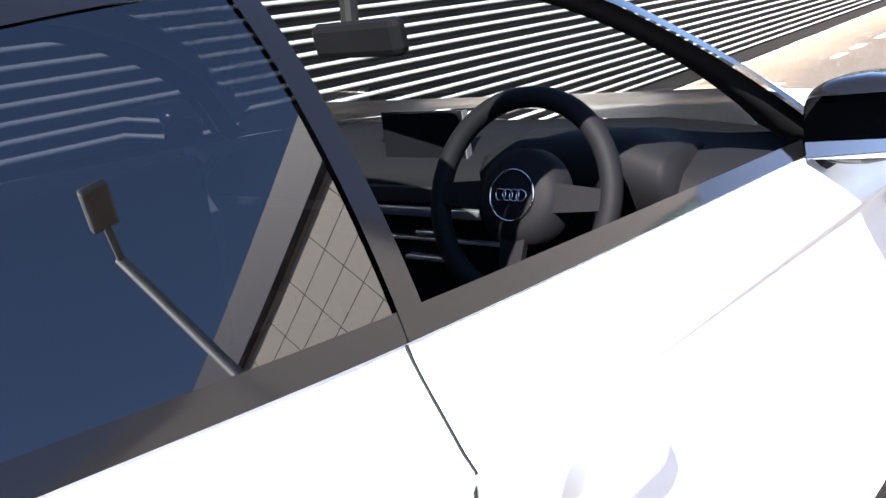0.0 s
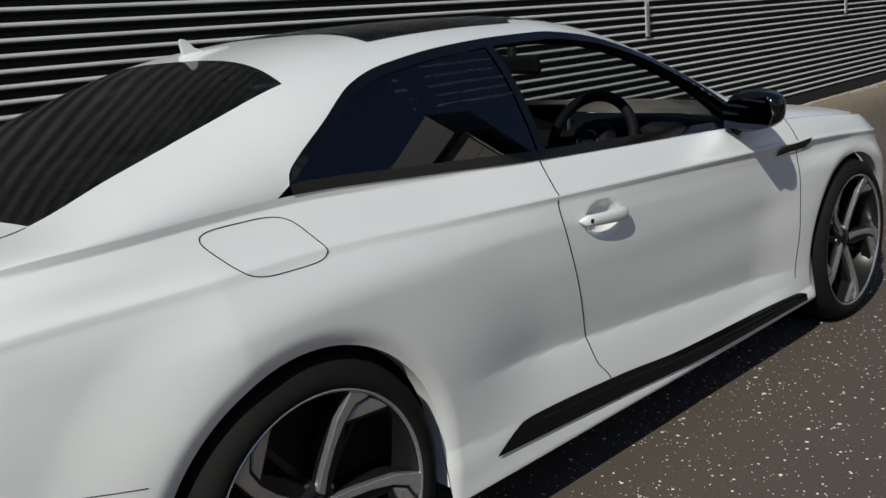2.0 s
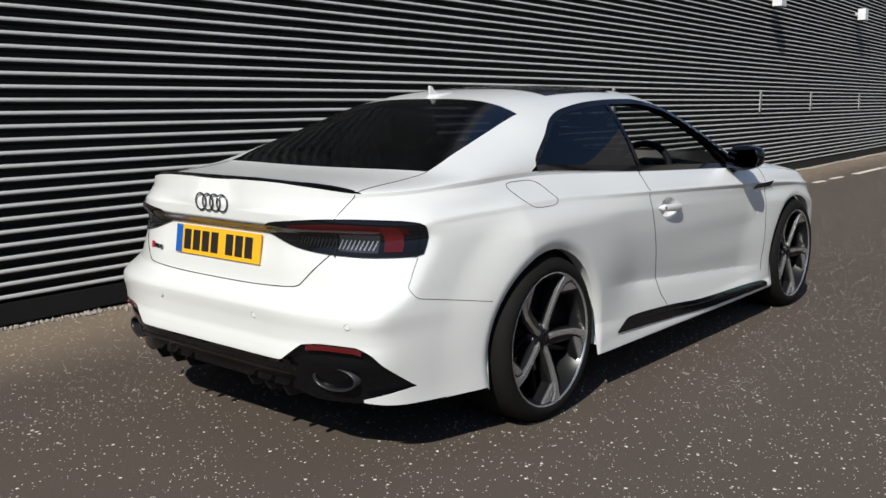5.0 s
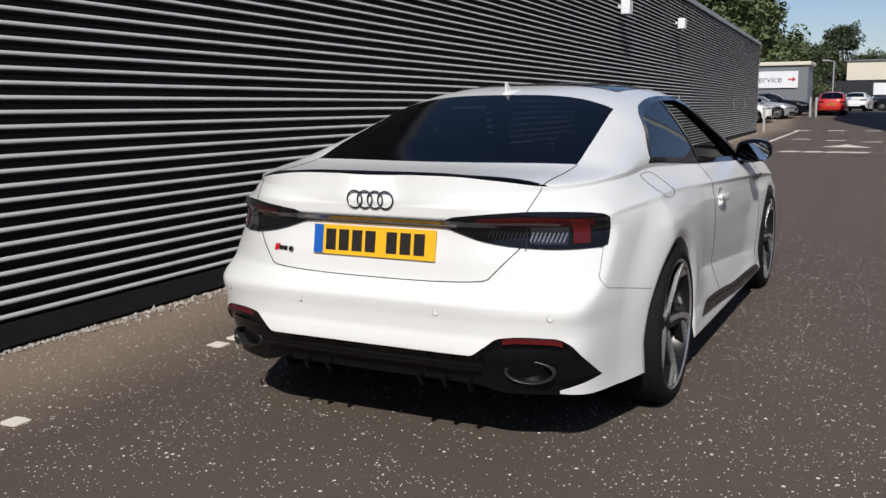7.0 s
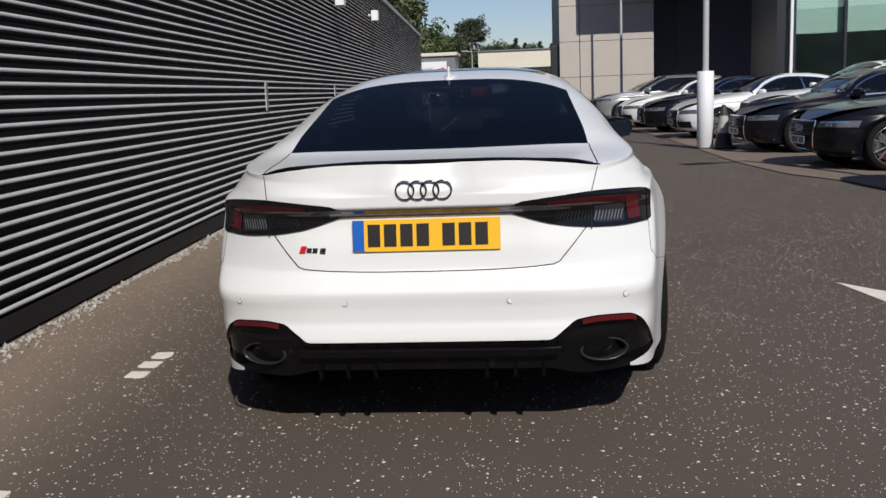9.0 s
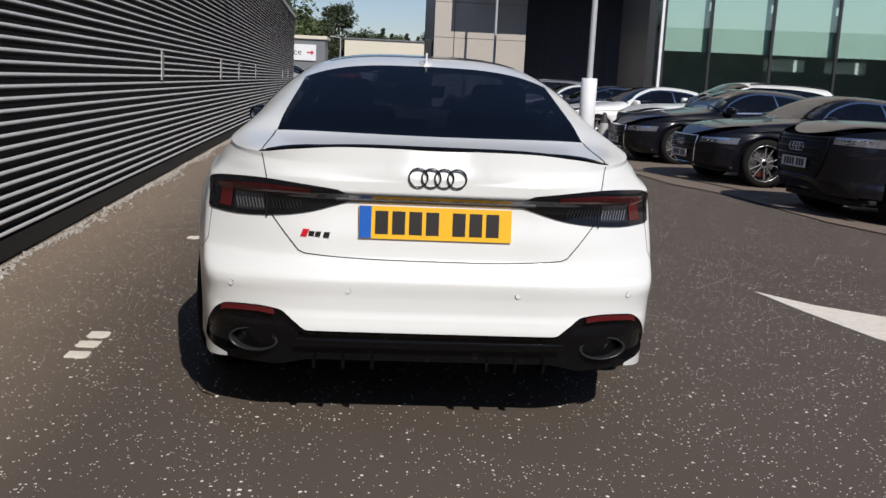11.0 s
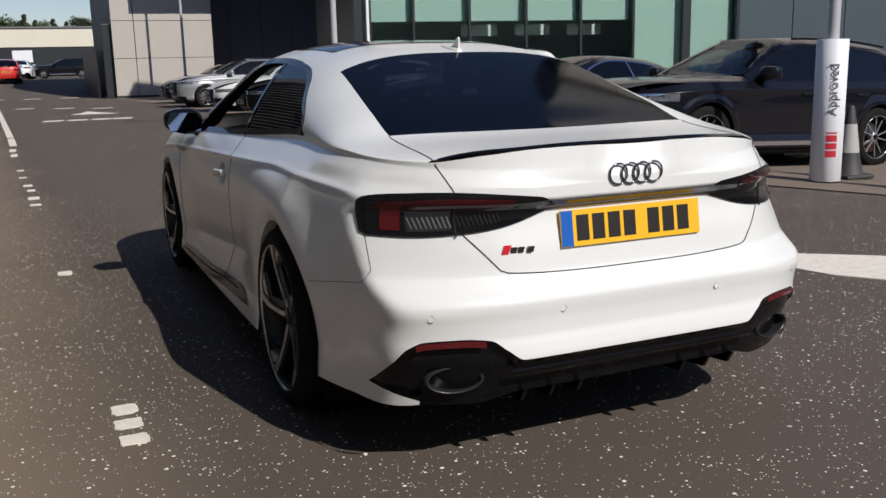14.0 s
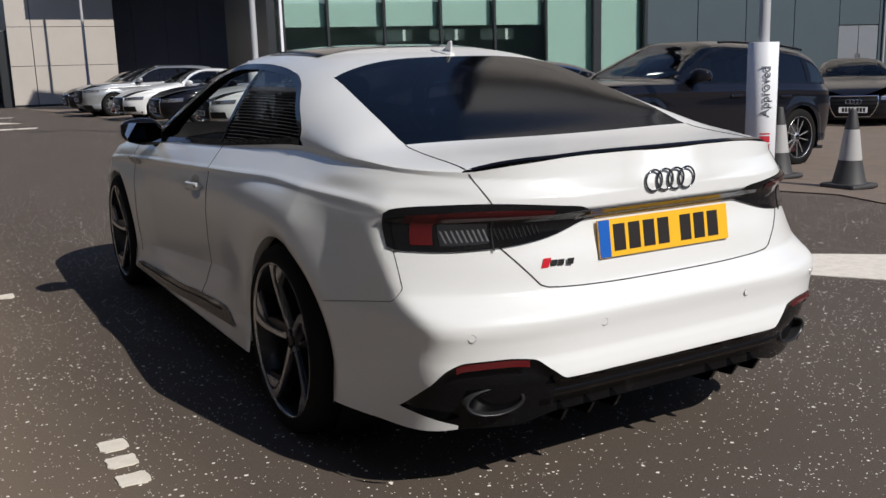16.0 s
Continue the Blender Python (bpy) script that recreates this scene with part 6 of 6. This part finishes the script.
# ---------------------------------------------------------------- the showroom
def showroom():
    m = Matrix.Translation((8.17, 24.25, 0)) @ pose(0, 0, 0, 0, 0, -7.95) @ Matrix.Scale(0.82, 4)
    b = thing("showroom", m, "glazed car showroom with blue-grey panels, its tall pale upper storey added", "building", kind="structure")
    H = 16.0
    part("floor_slab", bbox(-0.2, 90, 0.0, 9.0, 0.0, 0.10), FLOOR_TILE, b)
    part("back_wall", bbox(-0.2, 90, 9.0, 9.3, 0.0, 6.2), ROOM_DARK, b)
    part("flat_roof", bbox(-0.5, 90, 2.3, 9.3, 6.2, 6.45), PANEL_DARK, b)
    part("upper_back", bbox(-0.5, 90, 2.0, 2.3, 6.2, H), PANEL_DARK, b)
    # lower side wall takes the dark frame colour in place of its shade
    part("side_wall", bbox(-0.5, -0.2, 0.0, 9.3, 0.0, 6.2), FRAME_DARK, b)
    part("side_wall", bbox(-0.5, -0.2, 0.0, 2.0, 6.2, H), PANEL_DARK, b)
    part("ceiling_slab", bbox(-0.2, 90, 0.35, 9.0, 4.6, 4.9), ROOM, b)
    edges = [0.1, 1.8, 4.05, 6.4, 8.75, 11.1, 13.5, 15.95]
    for i, (x0, x1) in enumerate(zip(edges, edges[1:])):
        pane = part("pane", bbox(x0 + 0.05, x1 - 0.05, 0.02, 0.045, 0.1, 6.0), SHOP_GLASS, b)
        pane.visible_shadow = False
        part("mullion", bbox(x0 - 0.05, x0 + 0.05, -0.06, 0.12, 0.0, 6.2, 0.01), FRAME_DARK, b)
        low = 3.08 if i < 5 else 0.15
        part("blind", bbox(x0 + 0.08, x1 - 0.08, 0.30, 0.33, low, 6.0), ROOM, b, "pale green window blind")
        if 2 <= i <= 4:
            part("inner_panel", bbox(x0 + 0.3, x1 - 0.5, 2.0, 2.05, 2.55, 3.0), BANNER, b)
        if i in (0, 2, 3):
            part("counter", bbox(x0 + 0.3, x1 - 0.3, 2.5, 3.1, 0.1, 1.25, 0.03), ROOM_DARK, b)
    part("mullion", bbox(13.35, 13.72, -0.08, 0.12, 0.0, 6.2, 0.01), FRAME_DARK, b)
    part("mullion", bbox(15.9, 16.05, -0.08, 0.12, 0.0, 6.2, 0.01), FRAME_DARK, b)
    part("corner_post", bbox(-0.05, 0.05, -0.12, 0.1, 0.0, 6.2, 0.01), BANNER, b)
    xs = [16.05, 18.73, 21.4, 24.2, 26.93, 29.47, 32.2, 35, 38, 41, 45, 50, 55, 60, 65, 70, 75, 80, 85, 90]
    for x0, x1 in zip(xs, xs[1:]):
        if abs(x0 - 26.93) < 0.01:
            part("wall_panel", bbox(x0 + 0.02, x1 - 0.02, 0.0, 0.2, 2.86, 6.2, 0.01), PANEL_TEAL, b)
            for k in (0, 1):
                d = part("door", bbox(x0 + 0.03 + k * 1.27, x0 + 1.26 + k * 1.26, 0.03, 0.09, 0.02, 2.82, 0.005), DOOR_GREY, b, "grey double service door")
                part("pull_bar", bbox(x0 + (1.14 if k == 0 else 1.36), x0 + (1.18 if k == 0 else 1.40), -0.02, 0.03, 0.9, 1.5, 0.006), CHROME, d)
        else:
            part("wall_panel", bbox(x0 + 0.02, x1 - 0.02, 0.0, 0.2, 0.0, 6.2, 0.01), PANEL_TEAL, b)
    # tall storey and long east end are added out of view, sized for reflections
    x = -0.2
    while x < 88:
        wide = 1.64 if x < 12 else 3.28
        high = 26.0 if x > 12 else 12.6
        z = 6.25
        while z < high - 1:
            part("upper_panel", bbox(x + 0.02, x + wide - 0.02, 0.0, 0.15, z, z + 1.51, 0.012), PANEL_LIGHT, b)
            z += 1.55
        x += wide
    part("fascia", bbox(-1.2, 12.8, -1.0, 2.4, 12.7, H, 0.02), PANEL_DARK, b)
    part("fascia", bbox(12.8, 90.5, -0.6, 2.4, 25.1, 27.6, 0.02), PANEL_DARK, b)
    part("upper_back", bbox(12.8, 90, 2.0, 2.3, H, 25.1), PANEL_DARK, b)
    part("joint_backing", bbox(-0.2, 90, 0.13, 0.2, 6.2, 12.6), BANNER, b)
    part("joint_backing", bbox(12.8, 90, 0.13, 0.2, 12.6, 25.1), BANNER, b)
    part("downpipe", tube([(29.75, -0.08, 0.0), (29.75, -0.08, 12.6)], 0.06, 12), POLE_PAINT, b)
    # shaded slate walls of the recess between the showroom and the pale block
    d = thing("link_wall", Matrix(), "dark slate-grey panelled wall in the shaded recess", "wall", kind="structure")
    for k in range(6):
        part("wall_panel", bbox(6.37 + k * 1.6, 7.955 + k * 1.6, 44.0, 44.3, 0.0, 8.4, 0.01), PANEL_DARK, d)
    # overhead slab is unseen, added to keep this wall in shade
    part("soffit", bbox(6.37, 16.0, 40.0, 44.3, 6.15, 8.4, 0.02), PANEL_DARK, d)
    # pale panelled block
    p = thing("pale_block", Matrix(), "pale stone-panelled building end with dark side wall", "building", kind="structure")
    part("core", bbox(2.05, 6.34, 40.12, 52.0, 0.0, 11.9), PANEL_DARK, p)
    for x0, x1 in ((2.02, 2.95), (2.97, 6.35)):
        for z in np.arange(0.0, 11.0, 1.62):
            part("stone_panel", bbox(x0, x1 - 0.012, 40.0, 40.11, z + 0.10, z + 1.70, 0.006), PANEL_LIGHT, p)
    part("base_strip", bbox(2.0, 6.35, 39.98, 40.12, 0.0, 0.095), FRAME_DARK, p)
    part("canopy", bbox(3.75, 16.0, 37.2, 40.0, 6.15, 8.4, 0.02), PANEL_DARK, p)
    part("side_gate", bbox(1.62, 2.04, 40.3, 41.2, 0.0, 3.2, 0.02), FRAME_DARK, p)


showroom()


# ---------------------------------------------------------------- posts, banners and cones
def text_mesh(words, size, m, mat, parent, name, label=""):
    cu = bpy.data.curves.new("words", "FONT")
    cu.body, cu.size, cu.align_x, cu.align_y, cu.extrude = words, size, "CENTER", "CENTER", 0.002
    tmp = bpy.data.objects.new("words", cu)
    me = bpy.data.meshes.new_from_object(tmp)
    bpy.data.objects.remove(tmp)
    me.materials.append(mat)
    o = new(name, me)
    o.parent = parent
    o.matrix_basis = m
    if label:
        o["label"] = label
    return o


def lamp_post(x, y, face, height=6.2, banner=True, size=1.0):
    post = thing("lamp_post", Matrix.Translation((x, y, fall(x, y))) @ Matrix.Scale(size, 4), "grey steel lamp post" + (" wrapped with a white banner at its foot" if banner else " beside the building"), "lamp post", "lamp posts")
    part("pole", lathe([(0.085, 0.0), (0.085, 0.9), (0.058, 1.0), (0.048, height)], 20), POLE_PAINT, post, smooth=True)
    part("arm", tube([(0, 0, height - 0.03), (-0.5, -0.15, height + 0.05)], 0.035, 10), POLE_PAINT, post)
    part("lamp_head", box(bmesh.new(), (0.55, 0.24, 0.10), pose(-0.68, -0.2, height + 0.07, 0, 0, 16), 0.03), POLE_PAINT, post)
    if banner:
        ban = part("banner", lathe([(0.150, 0.03), (0.152, 0.032), (0.152, 1.44), (0.150, 1.442), (0.05, 1.40)], 32), BANNER, post, "white wrap-round banner", smooth=True)
        a = face
        r = 0.153
        bend = lambda u: Vector((r * math.sin(radians(a) + u / r), -r * math.cos(radians(a) + u / r), 0))
        for words, z, size, mat in (("Approved", 0.95, 0.128, GREY_PRINT),):
            o = text_mesh(words, size, Matrix(), mat, ban, "banner_lettering")
            for v in o.data.vertices:
                u, h, w = -v.co.y, v.co.x, v.co.z
                q = bend(u + 0.02)
                v.co = Vector((q.x * (1.055 + w), q.y * (1.055 + w), z + h))
        for z0, z1 in ((0.28, 0.345), (0.36, 0.42), (0.435, 0.50), (0.515, 0.53)):
            bm = bmesh.new()
            for k in range(6):
                u0, u1 = -0.045 + 0.018 * k, -0.045 + 0.018 * (k + 1)
                p, q = bend(u0 + 0.02) * 1.004, bend(u1 + 0.02) * 1.004
                bm.faces.new([bm.verts.new(c) for c in ((p.x, p.y, z0), (q.x, q.y, z0), (q.x, q.y, z1), (p.x, p.y, z1))])
            part("banner_bar", bm, RED_PRINT, ban, "red printed bar")
    return post


lamp_post(6.0, 3.95, -42.0, 5.85, size=1.04)
lamp_post(3.72, 13.7, 120.0)
lamp_post(4.55, 37.0, 0, 9.0, False)
lamp_post(-4.3, 80.0, 180, 4.75, False)


def cone(x, y):
    c = thing("traffic_cone", Matrix.Translation((x, y, fall(x, y) + 0.012)) @ Matrix.Scale(1.08, 4), "dark traffic cone with a white sleeve", "traffic cone", "traffic cones")
    part("base", bbox(-0.19, 0.19, -0.19, 0.19, 0.0, 0.05, 0.02), CONE_DARK, c)
    part("skirt", lathe([(0.165, 0.045), (0.15, 0.07), (0.105, 0.27)], 28), CONE_DARK, c, smooth=True)
    part("sleeve", lathe([(0.107, 0.27), (0.068, 0.56)], 28), CONE_WHITE, c, "white reflective sleeve", smooth=True)
    part("tip", lathe([(0.067, 0.56), (0.036, 0.73), (0.03, 0.745), (0.0, 0.745)], 28), CONE_DARK, c, smooth=True)


cone(6.40, 3.12)
cone(6.62, 4.22)
cone(4.0, 13.4)


# ---------------------------------------------------------------- far end of the lane
def far_end():
    s = thing("service_block", Matrix(), "grey service building with a white direction sign", "building", kind="structure")
    part("wall", bbox(-14.0, -4.35, 60.0, 63.2, 0.0, 3.72), DOOR_GREY, s)
    part("roof_edge", bbox(-14.2, -4.2, 59.85, 63.4, 3.72, 3.95, 0.03), CREAM, s)
    sign = thing("direction_sign", Matrix.Translation((-6.45, 59.95, 2.83)) @ pose(0, 0, 0, 90, 0, 0), "white sign with dark lettering and a red arrow", "sign")
    part("board", slab([(-1.5, -0.53), (1.5, -0.53), (1.5, 0.53), (-1.5, 0.53)], 0.06), BANNER, sign)
    text_mesh("Service", 0.60, pose(-0.33, 0, 0.065), GREY_PRINT, sign, "sign_lettering")
    part("sign_arrow", slab([(0.90, -0.05), (1.18, -0.05), (1.18, -0.17), (1.38, 0.0), (1.18, 0.17), (1.18, 0.05), (0.90, 0.05)], 0.01, pose(0, 0, 0.06)), RED_PRINT, sign)
    c = thing("cream_building", Matrix(), "long low cream-clad building above a dark wall", "building", kind="structure")
    part("wall", bbox(-5.7, 10.0, 120.0, 128.0, 4.1, 6.35), CREAM, c)
    part("roof_edge", bbox(-5.9, 10.2, 119.8, 128.2, 6.35, 6.5), DOOR_GREY, c)
    part("lower_wall", bbox(-13.0, 16.0, 119.0, 128.0, 0.0, 4.0), FRAME_DARK, c)
    part("notice_board", bbox(-2.6, -0.4, 118.9, 119.0, 2.3, 3.7), BANNER, c)
    f = thing("yard_fence", Matrix(), "dark close-boarded yard fence", "fence", kind="structure")
    for i in range(14):
        part("board", bbox(1.3 + 0.05, 1.45, 41.0 + i * 0.7, 41.66 + i * 0.7, 0.0, 2.1, 0.01), FRAME_DARK, f)
    for x, y in ((-4.25, 40.3), (-3.62, 54.5), (-3.30, 54.5)):
        post = thing("bollard", Matrix.Translation((x, y, 0.0 if y < 52 else 0.48)), "slim grey steel bollard at the lane edge", "bollard", "bollards")
        part("tube", lathe([(0.06, 0.0), (0.06, 1.1), (0.05, 1.14), (0.0, 1.15)], 16), POLE_PAINT, post, smooth=True)


far_end()


def tree(kind, seed, mat, height, spread, name="tree", label="leafy green tree beyond the car park"):
    rng = random.Random(seed)
    t = thing(name, Matrix(), label, "tree", "trees behind the yard")
    part("trunk", lathe([(0.26, 0.0), (0.20, height * 0.2), (0.13, height * 0.5), (0.03, height * 0.85)], 10), BARK, t, smooth=True)
    clumps = []
    for k in range(62 if kind == "leaf" else 44):
        if kind == "leaf":
            a, e = rng.uniform(0, 2 * math.pi), rng.uniform(-0.25, 1.0)
            r = spread * math.cos(max(0, e) * 1.35) * rng.uniform(0.25, 1.0)
            c = Vector((r * math.cos(a), r * math.sin(a), height * (0.42 + 0.50 * max(e, -0.1)) + rng.uniform(-0.4, 0.4)))
            clumps.append((c, rng.uniform(0.14, 0.26) * spread))
        else:
            h = rng.uniform(0.12, 0.98)
            a, r = rng.uniform(0, 2 * math.pi), spread * (1 - h) * rng.uniform(0.3, 1.0)
            clumps.append((Vector((r * math.cos(a), r * math.sin(a), height * h)), 0.10 * height * (1.1 - h)))
    for limb in [tube([(0, 0, height * 0.25 + 0.4 * i * height / 20), tuple(c * 0.5 + Vector((0, 0, c.z * 0.1))), tuple(c)], 0.05, 5) for i, (c, _) in enumerate(clumps[:9])]:
        part("limb", limb, BARK, t)
    verts, faces = [], []
    for c, s in clumps:
        for _ in range(110):
            d = Vector((rng.gauss(0, 1), rng.gauss(0, 1), rng.gauss(0, 0.8)))
            p = c + d.normalized() * s * rng.uniform(0.35, 1.15)
            q = Euler((rng.uniform(-1, 1), rng.uniform(-1, 1), rng.uniform(0, 6))).to_matrix()
            w = rng.uniform(0.13, 0.30)
            o = len(verts)
            for u, v in ((-1, 0), (0, -0.55), (1, 0), (0, 0.55)):
                verts.append(p + q @ Vector((u * w, v * w, 0.15 * w * abs(u))))
            faces.append((o, o + 1, o + 2, o + 3))
    me = bpy.data.meshes.new("crown")
    me.from_pydata(verts, [], faces)
    me.materials.append(mat)
    crown = new("crown", me)
    crown.parent = t
    return t


def woods():
    a = tree("leaf", 1, LEAF, 11.0, 4.6)
    b = tree("leaf", 2, LEAF_DARK, 13.0, 5.2)
    c = tree("pine", 3, LEAF_DARK, 9.0, 2.2, label="dark conifer beyond the car park")
    spots = [(a, -12.6, 72.0, 1.15), (b, -16.5, 74.0, 1.1), (b, -21.0, 71.0, 1.1), (a, -11.5, 80.0, 0.95), (b, -14.5, 88.0, 1.0), (a, -26.0, 72.0, 1.1),
             (b, -9.2, 76.0, 0.50), (a, -7.4, 80.0, 0.50), (b, -6.2, 86.0, 0.44), (a, -10.5, 92.0, 0.62), (b, -9.0, 98.0, 0.55),
             (b, -7.0, 132.0, 0.84), (a, -12.5, 124.0, 0.80), (b, -16.0, 126.0, 0.8), (a, -4.0, 136.0, 0.66), (b, -1.5, 138.0, 0.58), (a, 1.5, 137.0, 0.64), (a, -9.5, 131.0, 0.74),
             (c, -0.8, 134.0, 0.98), (c, 0.5, 135.0, 0.92), (c, 2.7, 134.0, 0.93), (c, 4.5, 136.0, 0.9), (b, 6.5, 140.0, 0.62), (a, 12.0, 138.0, 0.8), (b, -33.0, 84.0, 1.1)]
    used = set()
    for i, (t, x, y, s) in enumerate(spots):
        m = Matrix.Translation((x, y, 0)) @ pose(0, 0, 0, 0, 0, 47 * i) @ Matrix.Scale(s, 4)
        if id(t) in used:
            copy_thing(t, m)
        else:
            used.add(id(t))
            t.matrix_basis = m


woods()


# ---------------------------------------------------------------- plain unseen walls added to close the yard behind the walk and darken reflections
tagged(put("wall_south", bbox(-42, 81, -32.4, -32.0, 0, 7.0), PANEL_TEAL), "plain grey wall added to close the yard", "wall", kind="structure")
tagged(put("wall_east", bbox(81.0, 81.4, -32.0, 13.0, 0, 10.0), PANEL_TEAL), "plain grey-blue wall added to close the yard", "wall", kind="structure")
